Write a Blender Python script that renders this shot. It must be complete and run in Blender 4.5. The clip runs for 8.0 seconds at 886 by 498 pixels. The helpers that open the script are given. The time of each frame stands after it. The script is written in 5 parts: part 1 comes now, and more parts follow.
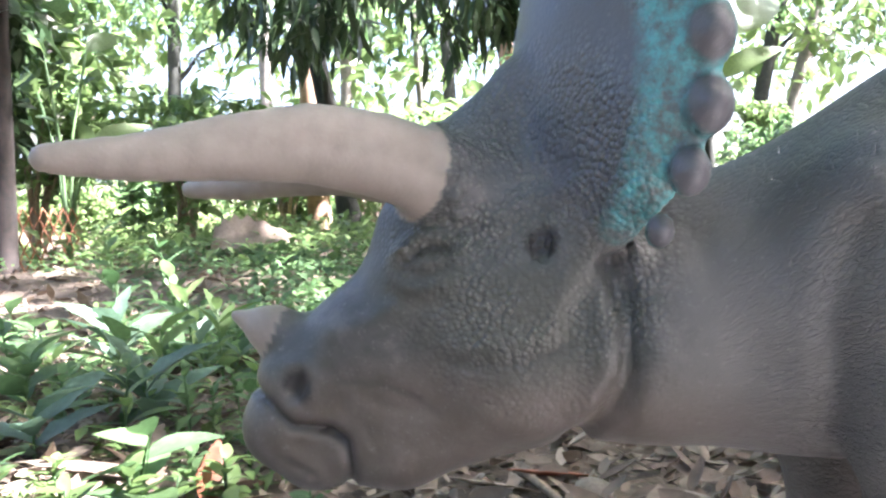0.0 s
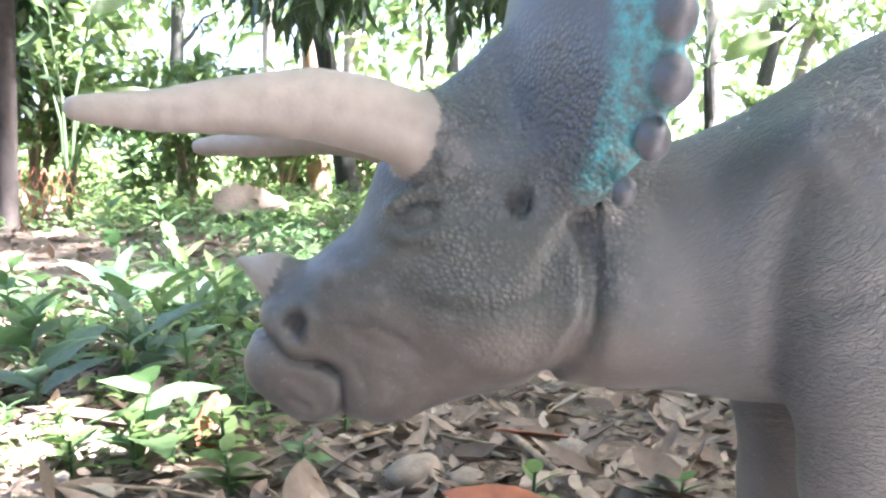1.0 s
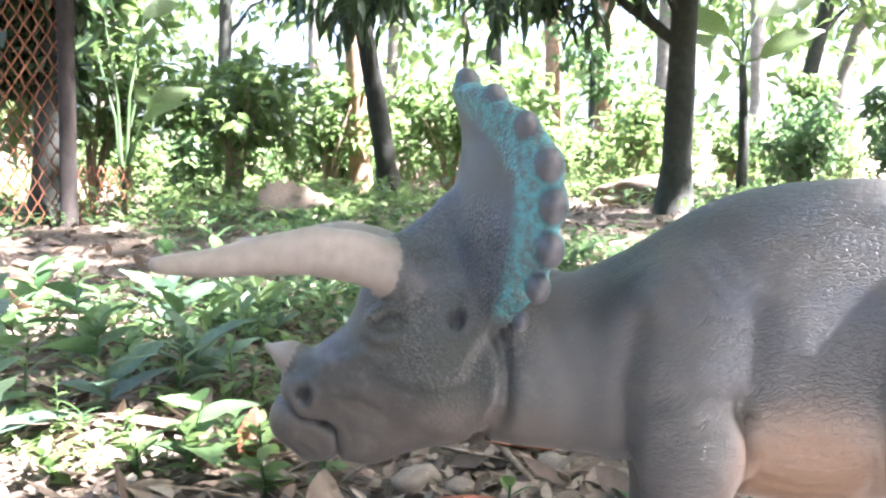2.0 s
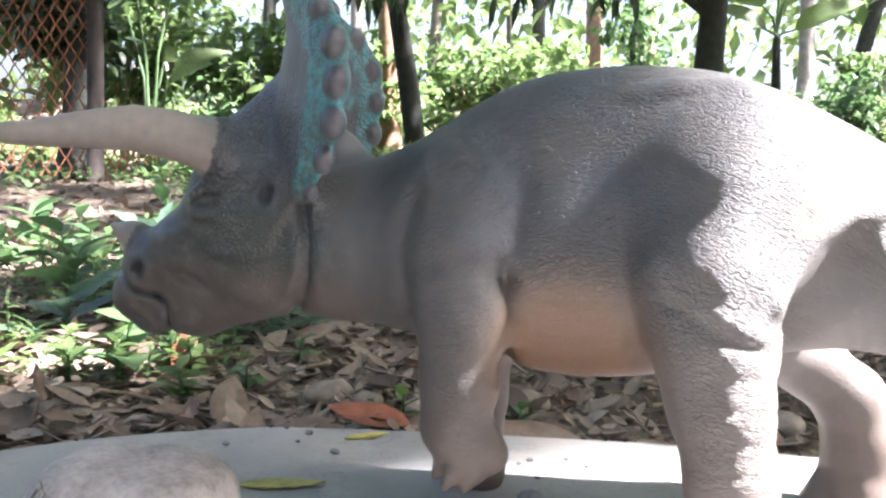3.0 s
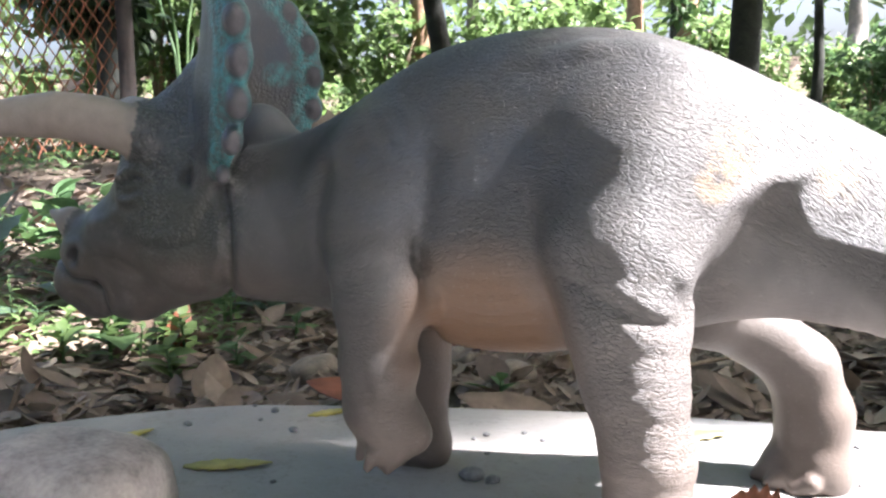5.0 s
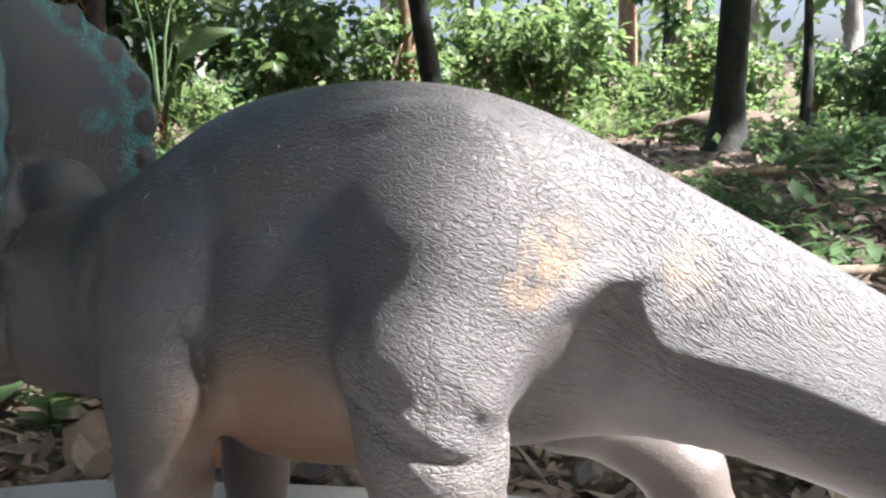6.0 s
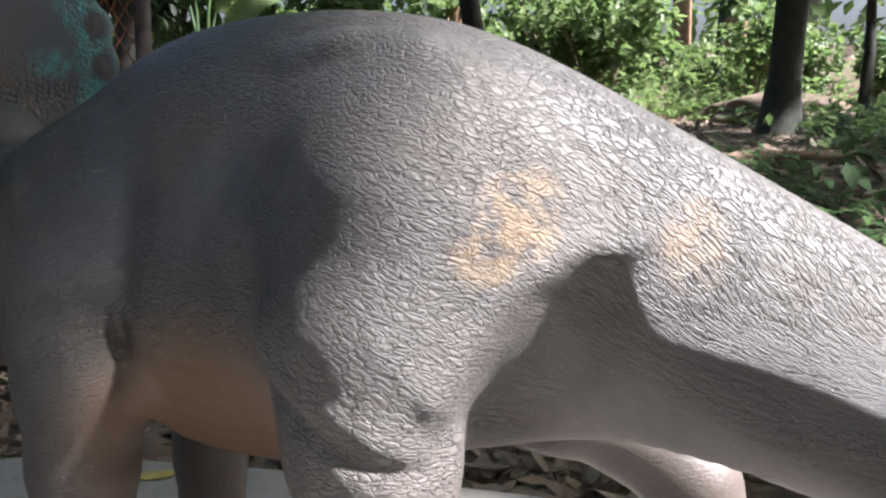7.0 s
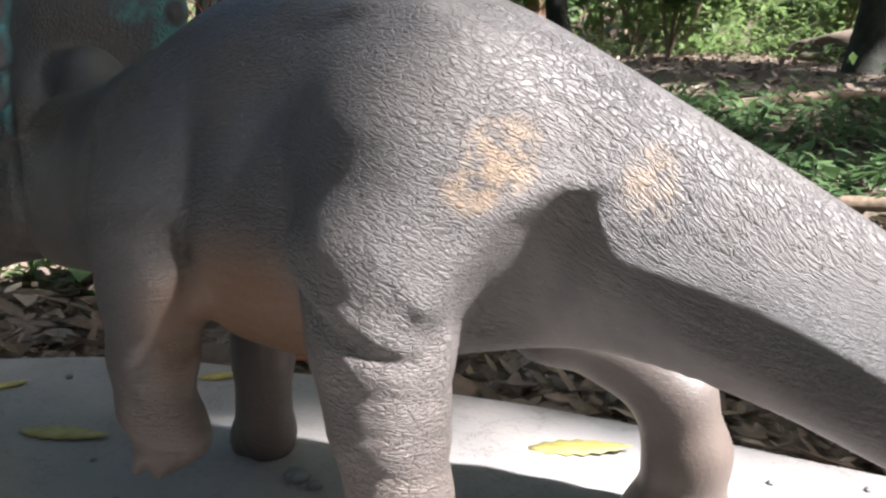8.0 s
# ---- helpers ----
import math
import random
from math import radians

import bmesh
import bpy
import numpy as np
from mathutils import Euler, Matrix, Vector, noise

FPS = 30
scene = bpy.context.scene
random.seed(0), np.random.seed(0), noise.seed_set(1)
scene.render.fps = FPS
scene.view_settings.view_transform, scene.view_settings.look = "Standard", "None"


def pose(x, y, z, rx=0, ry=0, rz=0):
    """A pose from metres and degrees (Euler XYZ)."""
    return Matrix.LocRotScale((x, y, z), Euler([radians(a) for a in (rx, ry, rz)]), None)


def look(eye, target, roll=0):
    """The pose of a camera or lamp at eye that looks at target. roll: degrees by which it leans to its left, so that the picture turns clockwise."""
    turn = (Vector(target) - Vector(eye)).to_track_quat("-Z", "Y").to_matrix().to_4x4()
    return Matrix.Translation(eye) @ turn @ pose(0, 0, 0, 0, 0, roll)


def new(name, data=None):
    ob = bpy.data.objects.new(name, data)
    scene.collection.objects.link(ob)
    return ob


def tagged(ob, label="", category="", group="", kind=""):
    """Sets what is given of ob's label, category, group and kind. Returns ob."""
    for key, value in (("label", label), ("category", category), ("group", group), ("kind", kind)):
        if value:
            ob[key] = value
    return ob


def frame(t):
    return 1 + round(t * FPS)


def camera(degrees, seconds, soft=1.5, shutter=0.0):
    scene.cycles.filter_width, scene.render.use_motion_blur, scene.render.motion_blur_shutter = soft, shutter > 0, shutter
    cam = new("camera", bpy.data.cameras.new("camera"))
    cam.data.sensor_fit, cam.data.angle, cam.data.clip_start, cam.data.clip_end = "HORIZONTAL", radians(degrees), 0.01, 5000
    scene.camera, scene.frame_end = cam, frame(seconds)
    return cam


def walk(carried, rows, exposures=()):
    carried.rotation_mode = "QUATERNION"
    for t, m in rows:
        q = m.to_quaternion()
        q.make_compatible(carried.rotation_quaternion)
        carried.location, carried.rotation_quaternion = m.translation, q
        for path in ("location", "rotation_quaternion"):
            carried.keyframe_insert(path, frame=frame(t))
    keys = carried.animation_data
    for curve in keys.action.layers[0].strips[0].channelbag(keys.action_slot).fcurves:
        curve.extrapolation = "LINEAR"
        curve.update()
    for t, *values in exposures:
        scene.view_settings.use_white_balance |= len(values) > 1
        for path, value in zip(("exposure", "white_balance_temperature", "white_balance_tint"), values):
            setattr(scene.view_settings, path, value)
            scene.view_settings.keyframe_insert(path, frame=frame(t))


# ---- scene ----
cam = camera(53.8, 8.0, soft=2.4)
METRES, EYE, TILT, LEAN, TURN = 1.2, 0.27, -1.0, 2.5, 0.0
ROWS = [
    (0.0, 0.0, 0.0, 0.0, 0.0, 0.0, -0.0),
    (0.5, -0.0055, 0.0014, -0.021, -0.02, -0.69, -1.07),
    (1.0, 0.0049, -0.0388, -0.0091, -0.12, -1.61, -1.93),
    (2.5, 0.1196, -0.2469, 0.1007, 4.79, -3.68, -2.95),
    (3.0, 0.2238, -0.2342, 0.0219, 5.96, -4.65, -3.75),
    (3.5, 0.2975, -0.2842, 0.0179, 6.07, -5.7, -3.55),
    (4.0, 0.2925, -0.2763, 0.0209, 7.07, -6.45, -2.81),
    (5.5, 0.3383, -0.1529, 0.0512, 9.38, -7.25, -1.29),
    (6.0, 0.3945, -0.0972, 0.0728, 9.06, -7.01, -1.78),
    (6.5, 0.4027, -0.0575, 0.067, 9.75, -7.52, -2.7),
    (7.0, 0.4198, -0.0226, 0.0588, 12.24, -8.51, -3.0),
    (7.5, 0.4207, -0.0478, 0.0899, 15.87, -9.62, -3.39),
    (8.0, 0.4655, -0.0757, 0.0698, 17.38, -13.12, -3.68),
]
walk(cam, [(t, pose(0, 0, EYE, TILT, LEAN, TURN) @ pose(METRES * x, METRES * y, METRES * z, 90 + pitch, roll, yaw)) for t, x, y, z, yaw, pitch, roll in ROWS],
     exposures=[(0.0, 4.35, 5800, 22), (1.2, 4.95, 5800, 22), (2.4, 4.2, 5850, 21), (3.5, 3.55, 5900, 20), (5.3, 3.15, 5900, 18), (6.2, 2.58, 5900, 17), (8.0, 2.25, 6000, 18)])

# ---- world and sun ----
SUN_TO = Vector((0.61, -0.07, 0.79)).normalized()
world = bpy.data.worlds.new("world")
scene.world = world
world.use_nodes = True
wn = world.node_tree
sky = wn.nodes.new("ShaderNodeTexSky")
sky.sky_type, sky.sun_disc = "NISHITA", False
sky.sun_elevation = math.asin(SUN_TO.z)
sky.sun_rotation = math.atan2(SUN_TO.x, SUN_TO.y)
sky.air_density, sky.dust_density = 1.0, 7.0
wn.links.new(sky.outputs[0], wn.nodes["Background"].inputs[0])
wn.nodes["Background"].inputs[1].default_value = 0.056
sun = new("sun", bpy.data.lights.new("sun", "SUN"))
sun.data.energy, sun.data.angle, sun.data.color = 5.0, radians(2.0), (1.0, 0.95, 0.86)
sun.matrix_world = look(SUN_TO * 20, (0, 0, 0))


# ---- materials ----
def material(name):
    m = bpy.data.materials.new(name)
    m.use_nodes = True
    nt = m.node_tree
    return m, nt, nt.nodes["Principled BSDF"]


def node(nt, kind, **values):
    n = nt.nodes.new(kind)
    for k, v in values.items():
        n.inputs[k].default_value = v
    return n


def coords(nt, scale=(1, 1, 1), rot=(0, 0, 0)):
    tc = nt.nodes.new("ShaderNodeTexCoord")
    mp = nt.nodes.new("ShaderNodeMapping")
    mp.inputs["Scale"].default_value = scale
    mp.inputs["Rotation"].default_value = rot
    nt.links.new(tc.outputs["Object"], mp.inputs["Vector"])
    return mp.outputs[0]


def ramp(nt, fac, stops):
    r = nt.nodes.new("ShaderNodeValToRGB")
    els = r.color_ramp.elements
    while len(els) < len(stops):
        els.new(0.5)
    for e, (p, c) in zip(els, stops):
        e.position, e.color = p, (*c, 1)
    nt.links.new(fac, r.inputs[0])
    return r.outputs[0]


def mix(nt, fac, a, b, mode="MIX"):
    m = nt.nodes.new("ShaderNodeMix")
    m.data_type, m.blend_type = "RGBA", mode
    for sock, v in ((m.inputs[0], fac), (m.inputs[6], a), (m.inputs[7], b)):
        if isinstance(v, (float, int)):
            sock.default_value = v
        elif isinstance(v, tuple):
            sock.default_value = (*v, 1)
        else:
            nt.links.new(v, sock)
    return m.outputs[2]


def math_node(nt, op, a, b=0.0):
    m = nt.nodes.new("ShaderNodeMath")
    m.operation = op
    for sock, v in zip(m.inputs, (a, b)):
        if isinstance(v, (float, int)):
            sock.default_value = v
        else:
            nt.links.new(v, sock)
    return m.outputs[0]


def bump(nt, height, strength, distance, normal=None):
    b = node(nt, "ShaderNodeBump", Strength=strength, Distance=distance)
    nt.links.new(height, b.inputs["Height"])
    if normal:
        nt.links.new(normal, b.inputs["Normal"])
    return b.outputs[0]


def noise_tex(nt, vec, scale, detail=4.0, rough=0.55):
    n = node(nt, "ShaderNodeTexNoise", Scale=scale, Detail=detail, Roughness=rough)
    nt.links.new(vec, n.inputs["Vector"])
    return n


def plain(name, low, high, rough=0.85, scale=30.0, relief=0.3, depth=0.002, fine=6.0):
    """A mottled rough surface between two colours, at two scales."""
    m, nt, bs = material(name)
    v = coords(nt)
    a = noise_tex(nt, v, scale)
    b = noise_tex(nt, v, scale * fine, 3.0)
    f = math_node(nt, "ADD", math_node(nt, "MULTIPLY", a.outputs[0], 0.7), math_node(nt, "MULTIPLY", b.outputs[0], 0.3))
    nt.links.new(ramp(nt, f, [(0.32, low), (0.68, high)]), bs.inputs["Base Color"])
    bs.inputs["Roughness"].default_value = rough
    nt.links.new(bump(nt, f, relief, depth), bs.inputs["Normal"])
    return m


def leaf_material(name, colours, rough=0.45, glow=0.35, scale=60.0):
    """Leaves: each island takes its own shade; light passes through the blade."""
    m, nt, bs = material(name)
    geo = nt.nodes.new("ShaderNodeNewGeometry")
    info = nt.nodes.new("ShaderNodeObjectInfo")
    pick = math_node(nt, "FRACT", math_node(nt, "ADD", geo.outputs["Random Per Island"], info.outputs["Random"]))
    n = len(colours)
    c = ramp(nt, pick, [(i / max(1, n - 1), col) for i, col in enumerate(colours)])
    v = coords(nt)
    a = noise_tex(nt, v, scale, 3.0)
    c = mix(nt, 0.55, c, ramp(nt, a.outputs[0], [(0.3, (0.35, 0.35, 0.3)), (0.7, (1.0, 1.0, 1.0))]), "MULTIPLY")
    nt.links.new(c, bs.inputs["Base Color"])
    bs.inputs["Roughness"].default_value = rough
    nt.links.new(bump(nt, a.outputs[0], 0.3, 0.003), bs.inputs["Normal"])
    tr = nt.nodes.new("ShaderNodeBsdfTranslucent")
    nt.links.new(c, tr.inputs[0])
    ms = node(nt, "ShaderNodeMixShader", Fac=glow)
    nt.links.new(bs.outputs[0], ms.inputs[1])
    nt.links.new(tr.outputs[0], ms.inputs[2])
    nt.links.new(ms.outputs[0], nt.nodes["Material Output"].inputs[0])
    return m


def skin_material():
    """Painted cement hide: grey, brown and blue wash, teal on the frill's rim, creased like an elephant's."""
    m, nt, bs = material("painted_hide")

    def attr(n):
        a = nt.nodes.new("ShaderNodeAttribute")
        a.attribute_name = n
        return a.outputs["Fac"]

    v = coords(nt)
    sep = nt.nodes.new("ShaderNodeSeparateXYZ")
    nt.links.new(v, sep.inputs[0])
    # the creases follow the flow of the hide: round the haunch, along the tail, in rings down the legs
    flow = nt.nodes.new("ShaderNodeCombineXYZ")
    for sock, val in zip(flow.inputs, (attr("flow_u"), sep.outputs[1], attr("flow_v"))):
        nt.links.new(val, sock)

    def warped(scale, size, amount):
        w = noise_tex(nt, v, scale, 3.0)
        k = nt.nodes.new("ShaderNodeVectorMath")
        k.operation = "MULTIPLY_ADD"
        k.inputs[1].default_value = (amount, amount, amount)
        nt.links.new(w.outputs[1], k.inputs[0])
        nt.links.new(flow.outputs[0], k.inputs[2])
        mp = nt.nodes.new("ShaderNodeMapping")
        mp.inputs["Scale"].default_value = size
        nt.links.new(k.outputs[0], mp.inputs["Vector"])
        return mp.outputs[0]

    def cells(vec):
        c = node(nt, "ShaderNodeTexVoronoi", Scale=1.0)
        c.feature = "DISTANCE_TO_EDGE"
        nt.links.new(vec, c.inputs["Vector"])
        return c.outputs[0]

    plates = cells(warped(45.0, (140, 190, 420), 0.010))
    small = cells(warped(80.0, (220, 330, 600), 0.006))
    fold = noise_tex(nt, warped(30.0, (32, 44, 150), 0.015), 1.0, 4.0, 0.5)
    fold_small = noise_tex(nt, warped(50.0, (80, 100, 350), 0.009), 1.0, 3.0, 0.5)
    grain = noise_tex(nt, v, 420.0, 3.0)
    scales = node(nt, "ShaderNodeTexVoronoi", Scale=330.0)
    nt.links.new(v, scales.inputs["Vector"])
    mask = ramp(nt, noise_tex(nt, v, 30.0, 2.0).outputs[0], [(0.35, (0.25, 0.25, 0.25)), (0.65, (1, 1, 1))])
    c1 = ramp(nt, small, [(0.0, (0, 0, 0)), (0.08, (0.6, 0.6, 0.6)), (0.25, (1, 1, 1))])
    c2 = ramp(nt, plates, [(0.0, (0, 0, 0)), (0.045, (0.55, 0.55, 0.55)), (0.13, (0.9, 0.9, 0.9)), (0.45, (1, 1, 1))])
    c3 = ramp(nt, math_node(nt, "ABSOLUTE", math_node(nt, "SUBTRACT", fold.outputs[0], 0.5)), [(0.0, (0, 0, 0)), (0.012, (0.6, 0.6, 0.6)), (0.045, (1, 1, 1))])
    c4 = ramp(nt, math_node(nt, "ABSOLUTE", math_node(nt, "SUBTRACT", fold_small.outputs[0], 0.5)), [(0.0, (0, 0, 0)), (0.02, (0.55, 0.55, 0.55)), (0.07, (1, 1, 1))])
    fine = math_node(nt, "MULTIPLY", math_node(nt, "SUBTRACT", 1.0, c1), mask)
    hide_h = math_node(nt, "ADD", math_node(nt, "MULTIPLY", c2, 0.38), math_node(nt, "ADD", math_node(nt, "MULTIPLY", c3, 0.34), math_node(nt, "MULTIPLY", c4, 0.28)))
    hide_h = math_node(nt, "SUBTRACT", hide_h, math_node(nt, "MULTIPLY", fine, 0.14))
    scale_h = math_node(nt, "SUBTRACT", 1.0, math_node(nt, "MULTIPLY", scales.outputs["Distance"], 1.6))
    wr = attr("wrinkle")
    sc = math_node(nt, "MULTIPLY", attr("scaly"), mask)
    h = math_node(nt, "ADD", math_node(nt, "MULTIPLY", hide_h, wr), math_node(nt, "MULTIPLY", scale_h, sc))
    h = math_node(nt, "ADD", h, math_node(nt, "MULTIPLY", grain.outputs[0], 0.14))
    nt.links.new(bump(nt, h, 1.0, 0.0017), bs.inputs["Normal"])

    big = noise_tex(nt, v, 9.0, 4.0)
    col = ramp(nt, big.outputs[0], [(0.3, (0.072, 0.068, 0.067)), (0.5, (0.105, 0.098, 0.092)), (0.7, (0.145, 0.130, 0.118))])
    # head and fore body mixed towards a darker grey
    col = mix(nt, attr("front_tone"), col, (0.055, 0.053, 0.050))
    patch = noise_tex(nt, v, 46.0, 4.0, 0.65)
    col = mix(nt, math_node(nt, "MULTIPLY", attr("mottle"), ramp(nt, patch.outputs[0], [(0.42, (0, 0, 0)), (0.62, (0.75, 0.75, 0.75))])), col, (0.040, 0.042, 0.036))
    col = mix(nt, math_node(nt, "MULTIPLY", attr("mottle"), ramp(nt, patch.outputs[0], [(0.30, (0.5, 0.5, 0.5)), (0.44, (0, 0, 0))])), col, (0.15, 0.135, 0.12))
    blue = noise_tex(nt, v, 14.0, 3.0)
    bl = math_node(nt, "MULTIPLY", ramp(nt, blue.outputs[0], [(0.35, (0, 0, 0)), (0.65, (1, 1, 1))]), attr("bluish"))
    col = mix(nt, bl, col, (0.062, 0.076, 0.100))
    col = mix(nt, attr("brown"), col, (0.120, 0.088, 0.068))
    col = mix(nt, attr("belly"), col, (0.125, 0.070, 0.036))
    blot = noise_tex(nt, v, 62.0, 4.0, 0.7)
    oc = math_node(nt, "MULTIPLY", ramp(nt, blot.outputs[0], [(0.38, (0, 0, 0)), (0.52, (0.85, 0.85, 0.85))]), attr("ochre"))
    col = mix(nt, oc, col, (0.30, 0.22, 0.14))
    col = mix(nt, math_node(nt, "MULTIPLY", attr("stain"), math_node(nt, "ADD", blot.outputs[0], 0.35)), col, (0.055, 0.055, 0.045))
    tealn = noise_tex(nt, v, 120.0, 4.0, 0.7)
    te = math_node(nt, "MULTIPLY", ramp(nt, tealn.outputs[0], [(0.38, (0.12, 0.12, 0.12)), (0.62, (1, 1, 1))]), attr("teal"))
    col = mix(nt, te, col, (0.070, 0.245, 0.255))
    col = mix(nt, math_node(nt, "MULTIPLY", math_node(nt, "MULTIPLY", sc, 0.45), ramp(nt, scales.outputs["Distance"], [(0.18, (1, 1, 1)), (0.5, (0, 0, 0))])), col, (0.22, 0.22, 0.20))
    col = mix(nt, attr("horn"), col, ramp(nt, noise_tex(nt, coords(nt, (30, 8, 30)), 3.0).outputs[0], [(0.3, (0.215, 0.18, 0.155)), (0.7, (0.275, 0.232, 0.198))]))
    col = mix(nt, attr("bump_paint"), col, (0.075, 0.072, 0.078))
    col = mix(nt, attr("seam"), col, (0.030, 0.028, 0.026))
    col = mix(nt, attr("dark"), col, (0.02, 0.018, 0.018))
    # worn paint along the raised ridges; dirt and crease shade put into the colour
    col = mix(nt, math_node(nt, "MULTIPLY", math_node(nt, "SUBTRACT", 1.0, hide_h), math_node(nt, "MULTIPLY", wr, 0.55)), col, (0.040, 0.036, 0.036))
    fleck = noise_tex(nt, v, 300.0, 2.0)
    col = mix(nt, ramp(nt, fleck.outputs[0], [(0.62, (0, 0, 0)), (0.78, (0.12, 0.12, 0.12))]), col, (0.42, 0.39, 0.36))
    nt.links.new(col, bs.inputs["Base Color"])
    nt.links.new(ramp(nt, big.outputs[0], [(0.3, (0.42, 0.42, 0.42)), (0.7, (0.58, 0.58, 0.58))]), bs.inputs["Roughness"])
    bs.inputs["Specular IOR Level"].default_value = 0.5
    return m


HIDE = skin_material()
def cement_material():
    """Painted cement: chalky grey with a blue wash, dirt stains, fine cracks and dust."""
    m, nt, bs = material("painted_cement")
    v = coords(nt)
    big, mid, fine = noise_tex(nt, v, 4.5, 5.0, 0.6), noise_tex(nt, v, 16.0, 5.0, 0.65), noise_tex(nt, v, 160.0, 4.0)
    col = ramp(nt, big.outputs[0], [(0.3, (0.19, 0.195, 0.20)), (0.5, (0.26, 0.25, 0.24)), (0.7, (0.33, 0.305, 0.28))])
    col = mix(nt, ramp(nt, mid.outputs[0], [(0.45, (0, 0, 0)), (0.70, (0.75, 0.75, 0.75))]), col, (0.24, 0.22, 0.20))
    col = mix(nt, ramp(nt, fine.outputs[0], [(0.55, (0, 0, 0)), (0.72, (0.6, 0.6, 0.6))]), col, (0.20, 0.18, 0.16))
    crack = node(nt, "ShaderNodeTexVoronoi", Scale=3.5)
    crack.feature = "DISTANCE_TO_EDGE"
    w = nt.nodes.new("ShaderNodeVectorMath")
    w.operation = "MULTIPLY_ADD"
    w.inputs[1].default_value = (0.25, 0.25, 0.25)
    nt.links.new(mid.outputs[1], w.inputs[0])
    nt.links.new(v, w.inputs[2])
    nt.links.new(w.outputs[0], crack.inputs["Vector"])
    line = ramp(nt, crack.outputs[0], [(0.0, (1, 1, 1)), (0.012, (0, 0, 0))])
    col = mix(nt, math_node(nt, "MULTIPLY", line, 0.45), col, (0.13, 0.12, 0.11))
    nt.links.new(col, bs.inputs["Base Color"])
    bs.inputs["Roughness"].default_value = 0.72
    h = math_node(nt, "SUBTRACT", math_node(nt, "ADD", mid.outputs[0], math_node(nt, "MULTIPLY", fine.outputs[0], 0.4)), math_node(nt, "MULTIPLY", line, 0.4))
    nt.links.new(bump(nt, h, 0.5, 0.003), bs.inputs["Normal"])
    return m


CONCRETE = cement_material()
ROCK = plain("painted_cement_rock", (0.15, 0.135, 0.135), (0.44, 0.39, 0.36), 0.7, 24.0, 0.4, 0.003, 9.0)
STONE = plain("river_stone", (0.09, 0.075, 0.06), (0.23, 0.19, 0.145), 0.8, 40.0, 0.5, 0.003)
PEBBLE = plain("grey_pebble", (0.12, 0.12, 0.125), (0.25, 0.25, 0.25), 0.8, 120.0, 0.5, 0.002)
SOIL = plain("forest_soil", (0.05, 0.037, 0.026), (0.15, 0.115, 0.08), 0.95, 5.0, 0.8, 0.02, 20.0)
BARK_DARK = plain("dark_bark", (0.014, 0.016, 0.013), (0.042, 0.044, 0.034), 0.9, 14.0, 0.8, 0.02)
BARK_BROWN = plain("brown_bark", (0.13, 0.075, 0.045), (0.30, 0.19, 0.12), 0.9, 10.0, 0.8, 0.02)
BARK_GREY = plain("grey_bark", (0.10, 0.095, 0.08), (0.22, 0.20, 0.17), 0.9, 10.0, 0.7, 0.02)
TWIG = plain("dry_twig", (0.12, 0.085, 0.055), (0.30, 0.23, 0.16), 0.9, 60.0, 0.5, 0.002)
RUST = plain("rusty_steel", (0.14, 0.05, 0.025), (0.36, 0.15, 0.075), 0.8, 60.0, 0.5, 0.002)
POST = plain("old_rusty_post", (0.008, 0.007, 0.006), (0.030, 0.019, 0.014), 0.9, 25.0, 0.6, 0.004)
DRY = leaf_material("dry_leaf", [(0.09, 0.06, 0.042), (0.17, 0.12, 0.085), (0.26, 0.20, 0.15), (0.13, 0.092, 0.065), (0.33, 0.275, 0.215), (0.11, 0.075, 0.055)], 0.65, 0.12)
DRY_RED = leaf_material("red_dry_leaf", [(0.27, 0.085, 0.042), (0.33, 0.12, 0.06)], 0.6, 0.2)
YELLOW = leaf_material("yellow_leaf", [(0.52, 0.43, 0.10), (0.47, 0.42, 0.14)], 0.55, 0.2)
GREEN = leaf_material("green_leaf", [(0.065, 0.13, 0.05), (0.105, 0.19, 0.07), (0.145, 0.24, 0.095), (0.085, 0.165, 0.075)], 0.55, 0.45)
GREEN_BRIGHT = leaf_material("bright_leaf", [(0.10, 0.17, 0.05), (0.17, 0.26, 0.085), (0.14, 0.22, 0.08), (0.21, 0.29, 0.11)], 0.45, 0.55)
GREEN_DARK = leaf_material("dark_leaf", [(0.030, 0.060, 0.028), (0.050, 0.090, 0.036), (0.068, 0.115, 0.048)], 0.4, 0.25)
GREEN_BLUE = leaf_material("blue_green_leaf", [(0.08, 0.145, 0.09), (0.12, 0.19, 0.13), (0.075, 0.13, 0.07)], 0.5, 0.35)


# ---- builders ----
def mesh_of(name, verts, faces, mat, smooth=True):
    me = bpy.data.meshes.new(name)
    verts = np.asarray(verts, dtype=np.float32)
    faces = np.asarray(faces, dtype=np.int32)
    n, k = faces.shape
    me.vertices.add(len(verts))
    me.vertices.foreach_set("co", verts.ravel())
    me.loops.add(n * k)
    me.loops.foreach_set("vertex_index", faces.ravel())
    me.polygons.add(n)
    me.polygons.foreach_set("loop_start", np.arange(0, n * k, k, dtype=np.int32))
    me.polygons.foreach_set("loop_total", np.full(n, k, dtype=np.int32))
    me.update(calc_edges=True)
    me.validate()
    if smooth:
        me.polygons.foreach_set("use_smooth", np.ones(len(me.polygons), dtype=bool))
    me.materials.append(mat)
    return me


def part(name, me, parent, label="", m=None):
    ob = new(name, me)
    ob.parent = parent
    if m is not None:
        ob.matrix_basis = m
    if label:
        tagged(ob, label)
    return ob


